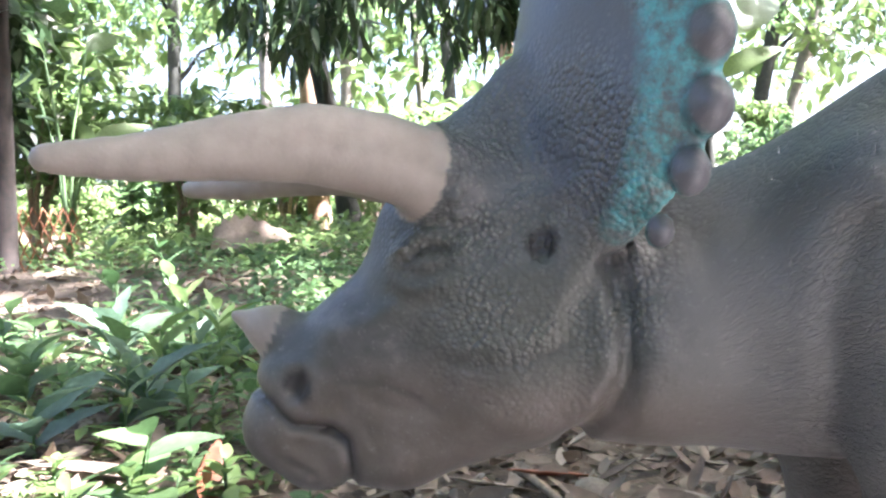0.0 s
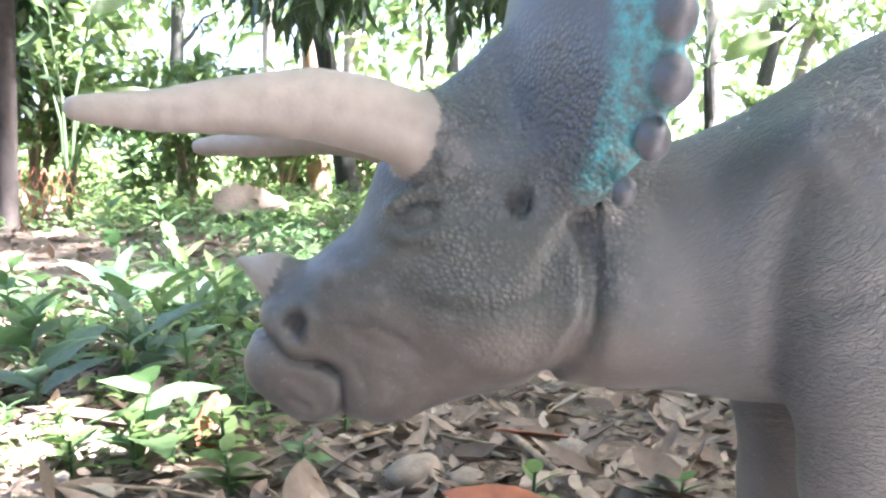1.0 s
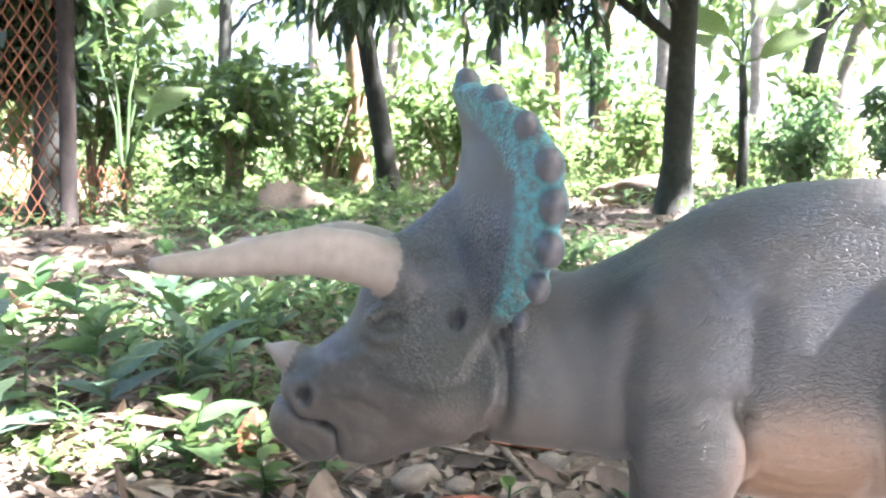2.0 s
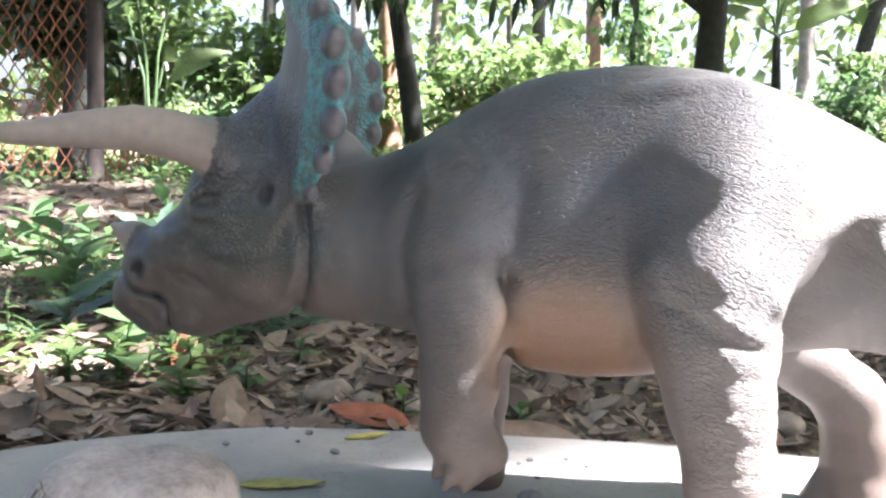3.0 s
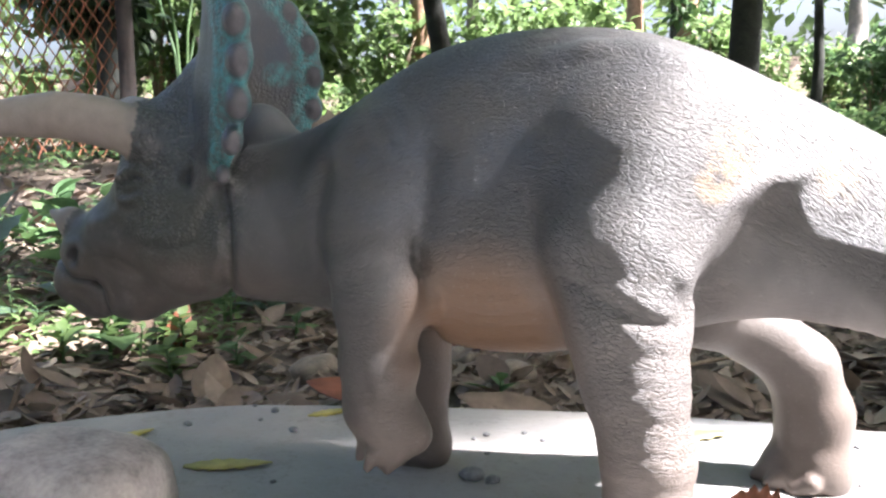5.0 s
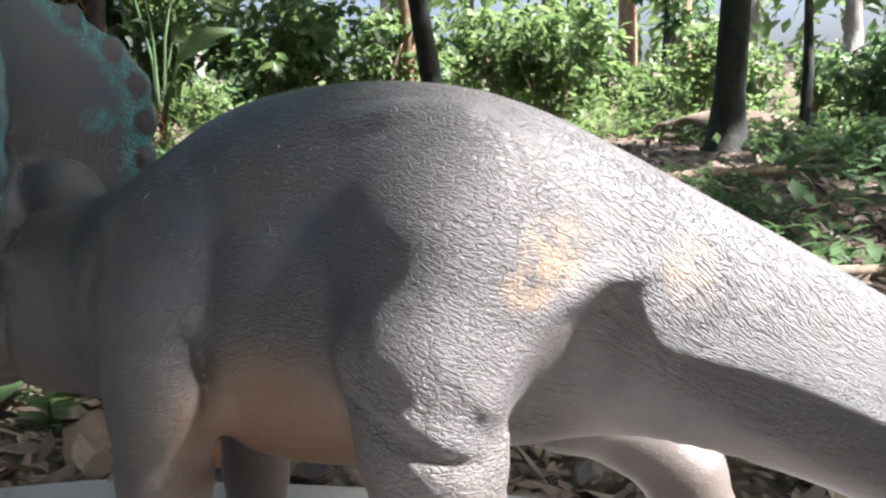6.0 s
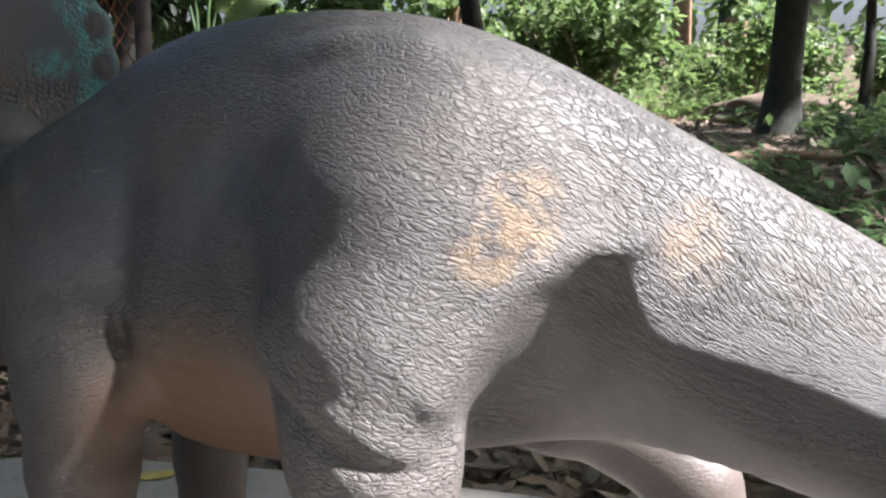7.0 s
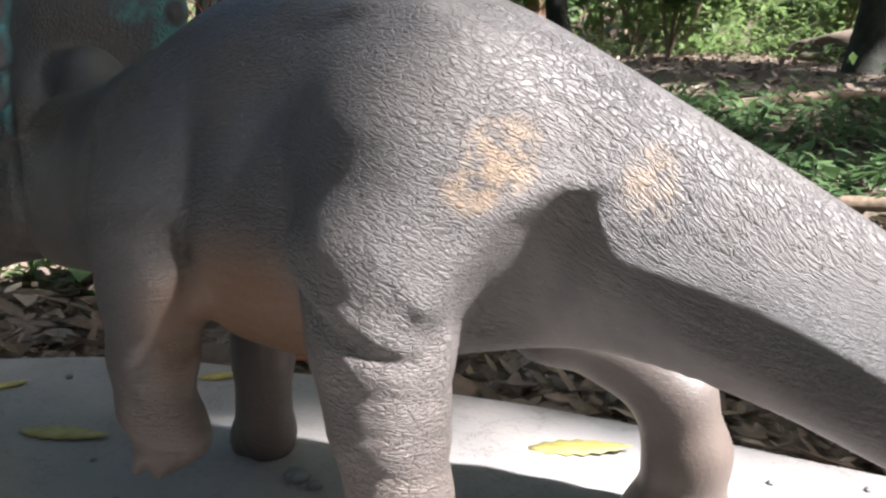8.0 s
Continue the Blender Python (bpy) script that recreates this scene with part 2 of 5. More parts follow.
def blade(length, width, n=5, fold=0.25, droop=0.2, wave=0.0, lobes=0):
    """One leaf from its stalk at the origin along +y: folded along the midrib, drooping, 3 x n points."""
    t = np.linspace(0, 1, n)
    w = width * 0.5 * np.sin(np.pi * np.clip(t, 0.02, 0.99) ** 0.8) ** 0.8
    if lobes:
        w *= 0.85 + 0.15 * np.cos(np.arange(n) * np.pi)
    vs = []
    for i in range(n):
        z = -droop * length * t[i] ** 2
        e = fold * w[i] + wave * width * math.sin(3.1 * i)
        vs += [(-w[i], length * t[i], z + e), (0, length * t[i], z), (w[i], length * t[i], z + e * (1 - 0.4 * (wave > 0)))]
    fs = []
    for i in range(n - 1):
        a = 3 * i
        fs += [(a, a + 1, a + 4, a + 3), (a + 1, a + 2, a + 5, a + 4)]
    return np.array(vs), np.array(fs)


def rot_z(a):
    c, s = math.cos(a), math.sin(a)
    return np.array([[c, -s, 0], [s, c, 0], [0, 0, 1]])


def rot_x(a):
    c, s = math.cos(a), math.sin(a)
    return np.array([[1, 0, 0], [0, c, -s], [0, s, c]])


def rot_y(a):
    c, s = math.cos(a), math.sin(a)
    return np.array([[c, 0, s], [0, 1, 0], [-s, 0, c]])


class Batch:
    """Gathers many small pieces into one mesh."""

    def __init__(self):
        self.v, self.f, self.n = [], [], 0

    def add(self, vf, r, p):
        v, f = vf
        self.v.append(v @ r.T + np.asarray(p))
        self.f.append(f + self.n)
        self.n += len(v)

    def mesh(self, name, mat):
        return mesh_of(name, np.concatenate(self.v), np.concatenate(self.f), mat)


def tube(points, radii, sides=8, rough=0.0, seed=0):
    """A tapered tube along points, closed at its ends by small rings, as vertices and quads."""
    rng = np.random.default_rng(seed)
    pts = np.asarray(points, float)
    vs, fs = [], []
    for i, (p, r) in enumerate(zip(pts, radii)):
        d = pts[min(i + 1, len(pts) - 1)] - pts[max(i - 1, 0)]
        d /= np.linalg.norm(d)
        a = np.cross(d, (0.31, 0.95, 0.05) if abs(d[2]) > 0.7 else (0, 0, 1))
        a /= np.linalg.norm(a)
        b = np.cross(d, a)
        for k in range(sides):
            an = 2 * math.pi * k / sides
            rr = r * (1 + rough * rng.uniform(-1, 1))
            vs.append(p + rr * (math.cos(an) * a + math.sin(an) * b))
    for i in range(len(pts) - 1):
        for k in range(sides):
            a, b = i * sides + k, i * sides + (k + 1) % sides
            fs.append((a, b, b + sides, a + sides))
    e = len(vs)
    for i in (0, len(pts) - 1):
        vs.append(pts[i])
        for k in range(0, sides, 2):
            a = i * sides
            fs.append((e, a + k, a + k + 1, a + (k + 2) % sides))
        e += 1
    return np.array(vs), np.array(fs)


def ground_z(x, y):
    """Height of the forest floor: flat round the slab, a slight rise, then a bank behind the trees."""
    x, y = np.asarray(x, float), np.asarray(y, float)
    z = -0.065 + 0.28 * np.clip((y - 1.3) / 5.0, 0, 1) ** 1.2
    s = np.clip((y - 13.2) / 2.6, 0, 1)
    z = z + 1.25 * s * s * (3 - 2 * s)
    z = z + 0.012 * np.sin(3.1 * x + 1.0) * np.cos(2.3 * y) + 0.006 * np.sin(9.7 * x) * np.sin(8.1 * y + 0.6)
    far = np.clip((np.hypot(x, y) - 2) / 6, 0, 1)
    return z + far * 0.06 * np.sin(0.9 * x + 0.4) * np.sin(0.8 * y)


def slab_z(x, y):
    """Top of the cement slab under the statue."""
    x, y = np.asarray(x, float), np.asarray(y, float)
    z = -0.004 - 0.22 * np.clip(y - 0.44, 0, 1) ** 2 + 0.003 * np.sin(11 * x + 1) * np.sin(9 * y) - 0.10 * np.clip(0.02 - x, 0, 1) ** 2
    edge = 0.745 + 0.02 * np.sin(5 * x) - 0.10 * np.clip(x - 0.4, 0, 2) - 0.9 * np.clip(-0.02 - x, 0, 1) ** 1.4
    d = np.minimum(edge - y, np.minimum(x + 0.34, 1.6 - x))
    d = np.minimum(d, y + 0.75)
    k = np.clip(d / 0.05, -1.0, 1)
    return np.where(k < 1, z - 0.06 * (1 - np.clip(k, 0, 1)) ** 2 - 0.06 * np.clip(-k, 0, 1), z)


def grid_mesh(name, xs, ys, fn, mat):
    gx, gy = np.meshgrid(xs, ys, indexing="ij")
    v = np.stack([gx, gy, fn(gx, gy)], -1).reshape(-1, 3)
    nx, ny = len(xs), len(ys)
    i = np.arange(nx * ny).reshape(nx, ny)
    f = np.stack([i[:-1, :-1], i[1:, :-1], i[1:, 1:], i[:-1, 1:]], -1).reshape(-1, 4)
    return mesh_of(name, v, f, mat)


# ---- ground and slab ----
def spread(lo, hi, near, n, reach):
    a = np.linspace(-1, 1, n)
    mid = near + (hi - lo) * 0.5 * np.sign(a) * np.abs(a)
    return np.unique(np.concatenate([mid, near + reach * np.sign(a) * np.abs(a) ** 4]))


xs = spread(-7, 7, 0.0, 160, 400.0)
ys = spread(-9, 9, 5.5, 200, 400.0)
ground = new("ground", grid_mesh("ground", xs, ys, ground_z, SOIL))
tagged(ground, "dark brown forest soil under leaf litter", "ground", kind="structure")
slab = new("pavement", grid_mesh("slab", np.linspace(-0.42, 1.68, 260), np.linspace(-0.82, 0.86, 210), slab_z, CONCRETE))
tagged(slab, "pale grey cement slab, uneven and dusty", "slab", kind="structure")


# ---- the statue ----
def axis_y(x):
    """The statue's middle plane runs a little askew."""
    return 0.47 - 0.13 * x


class Clay:
    """A solid kept as a distance field on a grid, in which forms are blended and then skinned with quads."""

    def __init__(self, lo, hi, h):
        self.lo, self.h = np.array(lo), h
        self.axes = [np.arange(a, b, h, dtype=np.float32) for a, b in zip(lo, hi)]
        self.f = np.full([len(a) for a in self.axes], 0.05, dtype=np.float32)

    def block(self, lo, hi):
        s = []
        for a, l, u in zip(self.axes, lo, hi):
            s.append(slice(int(np.searchsorted(a, l)), max(int(np.searchsorted(a, u)), int(np.searchsorted(a, l)) + 1)))
        g = np.meshgrid(*[a[k] for a, k in zip(self.axes, s)], indexing="ij", sparse=True)
        return tuple(s), g

    def join(self, s, d, k):
        a = self.f[s]
        t = np.clip(0.5 + 0.5 * (a - d) / k, 0, 1)
        self.f[s] = a + (d - a) * t - k * t * (1 - t)

    def cut(self, s, d, k):
        a = self.f[s]
        t = np.clip(0.5 - 0.5 * (a + d) / k, 0, 1)
        self.f[s] = a + (-d - a) * t + k * t * (1 - t)

    def cone_field(self, a, b, ra, rb, pad):
        a, b = np.array(a, float), np.array(b, float)
        r = max(ra, rb) + pad
        s, (x, y, z) = self.block(np.minimum(a, b) - r, np.maximum(a, b) + r)
        d = b - a
        t = np.clip(((x - a[0]) * d[0] + (y - a[1]) * d[1] + (z - a[2]) * d[2]) / (d @ d), 0, 1)
        q = np.sqrt((x - a[0] - t * d[0]) ** 2 + (y - a[1] - t * d[1]) ** 2 + (z - a[2] - t * d[2]) ** 2)
        return s, q - (ra + (rb - ra) * t)

    def limb(self, pts, radii, k=0.012):
        for (a, ra), (b, rb) in zip(zip(pts, radii), list(zip(pts, radii))[1:]):
            s, d = self.cone_field(a, b, ra, rb, 3 * k + 0.006)
            self.join(s, d, k)

    def groove(self, pts, r, k=0.004):
        for a, b in zip(pts, pts[1:]):
            s, d = self.cone_field(a, b, r, r, 3 * k)
            self.cut(s, d, k)

    def crease(self, pts, r, depth, side=0):
        """Carve (or, with a negative depth, raise) the flanks along a line in the plane of length and height; side -1 or 1: one flank alone."""
        pts = np.array(pts, float)
        lo, hi = pts.min(0) - 3 * r, pts.max(0) + 3 * r
        s, (x, y, z) = self.block((lo[0], -0.2, lo[1]), (hi[0], 0.2, hi[1]))
        best = None
        for a, b in zip(pts, pts[1:]):
            d = b - a
            t = np.clip(((x - a[0]) * d[0] + (z - a[1]) * d[1]) / (d @ d), 0, 1)
            q = (x - a[0] - t * d[0]) ** 2 + (z - a[1] - t * d[1]) ** 2
            best = q if best is None else np.minimum(best, q)
        w = np.exp(-best / r ** 2) * depth
        if side:
            w = w * np.clip(0.5 + side * y / 0.02, 0, 1)
        self.f[s] = self.f[s] + w.astype(np.float32)

    def egg(self, c, r, k=0.012, turn=0.0):
        """An ellipsoid; turn tips it in the upright plane along the body (degrees)."""
        c, r = np.array(c), np.array(r)
        m = max(r) + 3 * k
        s, (x, y, z) = self.block(c - m, c + m)
        ct, st = math.cos(radians(turn)), math.sin(radians(turn))
        u, w = (x - c[0]) * ct + (z - c[2]) * st, -(x - c[0]) * st + (z - c[2]) * ct
        q = np.sqrt((u / r[0]) ** 2 + ((y - c[1]) / r[1]) ** 2 + (w / r[2]) ** 2)
        self.join(s, (q - 1) * min(r), k)

    def skin(self):
        f, h = self.f, self.h
        inside = f < 0
        corner = [(i, j, k) for i in (0, 1) for j in (0, 1) for k in (0, 1)]
        shape = [n - 1 for n in f.shape]

        def at(a, c):
            return a[c[0]:c[0] + shape[0], c[1]:c[1] + shape[1], c[2]:c[2] + shape[2]]

        total = sum(at(inside, c).astype(np.int8) for c in corner)
        cells = np.argwhere((total > 0) & (total < 8))
        index = np.full(shape, -1, dtype=np.int32)
        index[tuple(cells.T)] = np.arange(len(cells))
        acc, cnt = np.zeros((len(cells), 3)), np.zeros(len(cells))
        for c in corner:
            for ax in range(3):
                if c[ax]:
                    continue
                e = list(c)
                e[ax] = 1
                fa = f[tuple((cells + c).T)]
                fb = f[tuple((cells + e).T)]
                hit = (fa < 0) != (fb < 0)
                t = np.where(hit, fa / np.where(hit, fa - fb, 1), 0)
                p = np.array(c, float)[None, :].repeat(len(cells), 0)
                p[:, ax] = t
                acc[hit] += p[hit]
                cnt[hit] += 1
        v = self.lo + h * (cells + acc / cnt[:, None])
        faces = []
        for ax in range(3):
            b, c = (ax + 1) % 3, (ax + 2) % 3
            sl0 = [slice(None)] * 3
            sl1 = [slice(None)] * 3
            sl0[ax], sl1[ax] = slice(0, -1), slice(1, None)
            change = inside[tuple(sl0)] != inside[tuple(sl1)]
            pos = np.argwhere(change)
            ok = (pos[:, b] > 0) & (pos[:, c] > 0) & (pos[:, b] < shape[b]) & (pos[:, c] < shape[c])
            pos = pos[ok]
            q = []
            for db, dc in ((1, 1), (0, 1), (0, 0), (1, 0)):
                p = pos.copy()
                p[:, b] -= db
                p[:, c] -= dc
                q.append(index[tuple(p.T)])
            q = np.stack(q, 1)
            flip = ~inside[tuple(pos.T)]
            q[flip] = q[flip][:, ::-1]
            faces.append(q)
        return v, np.concatenate(faces)


def near(v, c, r, soft):
    """1 inside the ball or egg round c, falling to 0 over soft (in shares of r)."""
    d = np.sqrt((((v - np.array(c)) / np.array(r)) ** 2).sum(1))
    return np.clip((1 + soft - d) / soft, 0, 1)


def smooth_curve(x, knots, values):
    fine = np.linspace(knots[0], knots[-1], 400)
    y = np.interp(fine, knots, values)
    w = np.hanning(41)
    w /= w.sum()
    y = np.convolve(np.pad(y, 20, mode="edge"), w, "valid")
    return np.interp(x, fine, y)


# along the body: place, height of the back, height of the belly, half width
BODY_X = [0.09, 0.14, 0.17, 0.20, 0.23, 0.26, 0.305, 0.355, 0.405, 0.45, 0.50, 0.56, 0.61, 0.64, 0.80, 0.95]
BODY_TOP = [0.285, 0.296, 0.309, 0.327, 0.347, 0.361, 0.369, 0.372, 0.367, 0.353, 0.327, 0.293, 0.265, 0.247, 0.148, 0.052]
BODY_LOW = [0.175, 0.162, 0.156, 0.150, 0.138, 0.127, 0.122, 0.126, 0.138, 0.150, 0.160, 0.151, 0.138, 0.126, 0.066, 0.024]
BODY_W = [0.042, 0.046, 0.054, 0.064, 0.070, 0.073, 0.075, 0.077, 0.078, 0.072, 0.055, 0.047, 0.043, 0.041, 0.028, 0.010]
HEAD = 0.008
# rim of the frill: knobs from the cheek up to the crown: across, along, height, size
KNOBS = [(0.098, 0.096, 0.267, 0.62), (0.104, 0.108, 0.292, 0.85), (0.107, 0.116, 0.320, 1.0), (0.106, 0.118, 0.351, 1.0),
         (0.102, 0.115, 0.381, 1.0), (0.086, 0.100, 0.409, 0.95), (0.060, 0.078, 0.434, 0.9), (0.028, 0.056, 0.452, 0.85)]
CREST = 0.027  # the frill's middle, off the body's middle plane


def frill_x(y, z):
    return 0.047 + 0.20 * np.clip(z - 0.33, 0, 1) - 1.0 * np.clip(z - 0.40, 0, 1) ** 1.3 + 0.055 * (y / 0.106) ** 2 * np.clip(1.2 - 3.2 * np.clip(z - 0.36, 0, 1), 0.3, 1.2)


def build_statue():
    clay = Clay((-0.19, -0.15, -0.022), (0.98, 0.165, 0.485), 0.0026)
    # trunk and tail
    s, (x, y, z) = clay.block((0.09, -0.2, -0.1), (0.95, 0.2, 0.6))
    top, low, wid = (smooth_curve(x, BODY_X, t) for t in (BODY_TOP, BODY_LOW, BODY_W))
    mid, half = (top + low) / 2, (top - low) / 2
    mid = mid - 0.012 * np.clip((0.5 - x) / 0.1, 0, 1)
    up = np.where(z > mid, top - mid, mid - low)
    q = ((np.abs(y) / wid) ** 2.15 + (np.abs(z - mid) / up) ** 2.15) ** (1 / 2.15)
    clay.join(s, (q - 1) * np.minimum(wid, half), 0.01)
    # neck behind the frill
    clay.limb([(0.20, 0, 0.235), (0.13, 0.004, 0.228), (0.07, HEAD, 0.232)], [0.068, 0.054, 0.048], 0.014)
    clay.limb([(0.17, 0, 0.205), (0.10, 0.004, 0.206), (0.04, HEAD, 0.198)], [0.050, 0.045, 0.040], 0.02)
    for side in (-1, 1):
        # shoulders, haunches and ribs
        clay.egg((0.215, side * 0.050, 0.230), (0.050, 0.031, 0.078), 0.018, 14)
        clay.egg((0.402, side * 0.060, 0.262), (0.066, 0.040, 0.085), 0.022, -8)
        clay.limb([(0.335, side * 0.040, 0.340), (0.372, side * 0.046, 0.344), (0.405, side * 0.046, 0.340)], [0.003, 0.005, 0.003], 0.014)
        for i, (px, pz) in enumerate([(0.199, 0.292), (0.214, 0.302), (0.229, 0.309)]):
            clay.limb([(px, side * 0.050, pz), (px + 0.020, side * 0.061, pz - 0.024)], [0.0035, 0.002], 0.008)
    # raised fore leg on the near side
    clay.limb([(0.214, -0.052, 0.225), (0.220, -0.060, 0.174), (0.216, -0.062, 0.125), (0.213, -0.060, 0.088), (0.226, -0.058, 0.072)],
              [0.042, 0.037, 0.029, 0.0245, 0.025], 0.014)
    clay.limb([(0.232, -0.058, 0.078), (0.243, -0.058, 0.068)], [0.016, 0.012], 0.010)
    clay.limb([(0.221, -0.060, 0.070), (0.220, -0.062, 0.056)], [0.022, 0.016], 0.008)
    for tx, ty, tz in ((0.199, -0.068, 0.050), (0.208, -0.078, 0.046), (0.214, -0.056, 0.041), (0.222, -0.072, 0.043)):
        clay.limb([(tx + 0.006, ty, tz + 0.012), (tx, ty, tz)], [0.0075, 0.0038], 0.004)
    # far fore leg, standing
    clay.limb([(0.222, 0.052, 0.215), (0.226, 0.066, 0.15), (0.224, 0.070, 0.08), (0.222, 0.072, 0.018)], [0.042, 0.034, 0.024, 0.025], 0.014)
    clay.limb([(0.222, 0.072, 0.010), (0.212, 0.072, 0.004)], [0.028, 0.022], 0.008)
    # near hind leg
    clay.limb([(0.404, -0.058, 0.270), (0.392, -0.072, 0.215), (0.395, -0.082, 0.172), (0.402, -0.087, 0.128), (0.411, -0.090, 0.080), (0.411, -0.092, 0.018)],
              [0.056, 0.050, 0.040, 0.033, 0.0285, 0.031], 0.016)
    clay.limb([(0.410, -0.092, 0.012), (0.398, -0.094, 0.002)], [0.034, 0.029], 0.01)
    for tx, ty in ((0.370, -0.112), (0.364, -0.095), (0.371, -0.077)):
        clay.limb([(tx + 0.014, ty * 0.98, 0.008), (tx, ty, 0.000)], [0.012, 0.007], 0.005)
    clay.limb([(0.418, -0.099, 0.205), (0.437, -0.089, 0.180), (0.430, -0.091, 0.160)], [0.003, 0.004, 0.003], 0.014)
    clay.limb([(0.354, -0.102, 0.226), (0.36, -0.102, 0.208)], [0.006, 0.004], 0.012)
    clay.egg((0.401, -0.088, 0.203), (0.030, 0.026, 0.034), 0.014)
    # far hind leg, stretched back
    clay.limb([(0.420, 0.050, 0.235), (0.464, 0.074, 0.152), (0.514, 0.098, 0.124), (0.548, 0.104, 0.096), (0.561, 0.106, 0.055), (0.559, 0.106, 0.014)],
              [0.056, 0.034, 0.0275, 0.0275, 0.028, 0.0315], 0.014)
    clay.limb([(0.559, 0.106, 0.008), (0.546, 0.104, 0.000)], [0.0345, 0.0285], 0.008)
    for tx, ty in ((0.520, 0.120), (0.513, 0.102), (0.520, 0.084), (0.538, 0.073)):
        clay.limb([(tx + 0.014, ty, 0.004), (tx + 0.002, ty, -0.003)], [0.0085, 0.005], 0.006)
    # skull, snout, beak and jaw
    clay.limb([(0.045, HEAD, 0.245), (0.000, HEAD, 0.242), (-0.045, HEAD, 0.215), (-0.082, HEAD, 0.194)], [0.050, 0.043, 0.0275, 0.0245], 0.012)
    clay.limb([(0.020, HEAD, 0.285), (-0.006, HEAD, 0.272)], [0.040, 0.030], 0.012)
    clay.limb([(-0.080, HEAD, 0.186), (-0.092, HEAD, 0.166), (-0.082, HEAD, 0.149)], [0.027, 0.024, 0.017], 0.008)
    clay.limb([(-0.070, HEAD, 0.152), (-0.030, HEAD, 0.160), (0.030, HEAD, 0.188)], [0.020, 0.027, 0.037], 0.012)
    for side in (-1, 1):
        o = HEAD
        # cheek, brow and the horns
        clay.egg((-0.022, o + side * 0.014, 0.204), (0.052, 0.022, 0.034), 0.014, 18)
        clay.egg((0.034, o + side * 0.030, 0.208), (0.040, 0.020, 0.042), 0.010, 20)
        clay.egg((0.040, o + side * 0.038, 0.232), (0.030, 0.010, 0.014), 0.006, 30)
        clay.egg((-0.012, o + side * 0.034, 0.256), (0.013, 0.008, 0.009), 0.006)
        clay.limb([(0.004, o + side * 0.026, 0.297), (-0.004, o + side * 0.030, 0.300)], [0.0235, 0.0235], 0.006)
        knots, along = np.arange(6), np.linspace(0, 5, 16)
        hx = smooth_curve(along, knots, (-0.002, -0.030, -0.062, -0.100, -0.135, -0.170 - 0.012 * (side > 0)))
        hy = smooth_curve(along, knots, (0.028, 0.046, 0.064, 0.086, 0.107, 0.128))
        hz = smooth_curve(along, knots, (0.300, 0.3105, 0.3165, 0.3140, 0.3095, 0.3095))
        hr = smooth_curve(along, knots, (0.0208, 0.0207, 0.0190, 0.0148, 0.0104, 0.0062))
        clay.limb([(a, o + side * b, c) for a, b, c in zip(hx, hy, hz)], hr, 0.0025)
        for i in range(14):
            a = math.pi * 2 * i / 14
            clay.limb([(0.003 - 0.006 * math.sin(a), o + side * (0.027 + 0.0235 * math.cos(a)), 0.299 + 0.0245 * math.sin(a))] + [(0.004 - 0.006 * math.sin(a), o + side * (0.027 + 0.0235 * math.cos(a)), 0.2992 + 0.0245 * math.sin(a))], [0.0042, 0.0042], 0.0015)
    # nose horn
    clay.limb([(-0.083, HEAD, 0.212), (-0.098, HEAD, 0.220), (-0.119, HEAD, 0.229)], [0.018, 0.0135, 0.0035], 0.006)
    # frill
    s, (x, y, z) = clay.block((-0.02, -0.15, 0.22), (0.17, 0.165, 0.485))
    yy = y - CREST
    back = np.clip(yy, 0, 1) * 0.10
    sheet = np.abs(x + back - frill_x(yy, z)) * 0.72 - 0.0075 - 0.003 * np.clip((np.abs(yy) - 0.08) / 0.02, 0, 1)
    e = (((np.abs(yy) / 0.106) ** 2.4 + (np.abs(z - 0.345) / 0.108) ** 2.4) ** (1 / 2.4) - 1) * 0.1
    t = np.clip(0.5 + 0.5 * (sheet - e) / 0.008, 0, 1)
    clay.join(s, e + (sheet - e) * t + 0.008 * t * (1 - t), 0.016)
    clay.limb([(0.012, HEAD, 0.305), (0.040, HEAD, 0.345)], [0.026, 0.012], 0.02)
    clay.limb([(0.060, 0.035, 0.282), (0.086, 0.035, 0.291), (0.115, 0.025, 0.268), (0.15, 0.008, 0.255)], [0.034, 0.030, 0.028, 0.028], 0.012)
    for side in (-1, 1):
        for py, px, pz, r in KNOBS:
            tip = (60 * (pz - 0.40) / 0.05 if pz > 0.40 else 0) - 12
            at = (px - 0.10 * py * (side > 0), CREST + side * py, pz)
            # a raised lip, and the knob standing out of it
            clay.egg(at, (0.0108 * r, 0.0080 * r, 0.0132 * r), 0.004, tip)
            clay.egg(at, (0.0080 * r, 0.0124 * r, 0.0104 * r), 0.0012, tip)
    # mouth, nostrils, ear holes, jaw lines and skin folds
    for side in (-1, 1):
        o = HEAD
        clay.groove([(-0.083, o + side * 0.0285, 0.189), (-0.079, o + side * 0.030, 0.196)], 0.0056, 0.002)
    clay.groove([(0.047, HEAD - 0.049, 0.260), (0.047, HEAD - 0.047, 0.269)], 0.0062, 0.002)
    # mouth, cheek flap, brow and snout lines
    clay.crease([(-0.108, 0.190), (-0.097, 0.182), (-0.085, 0.171), (-0.065, 0.168), (-0.056, 0.162), (-0.054, 0.146), (-0.058, 0.130)], 0.0024, 0.0046)
    clay.crease([(-0.088, 0.178), (-0.066, 0.175), (-0.050, 0.168), (-0.046, 0.150)], 0.0040, -0.0007)
    clay.crease([(-0.082, 0.160), (-0.070, 0.150), (-0.064, 0.138)], 0.005, 0.0012)
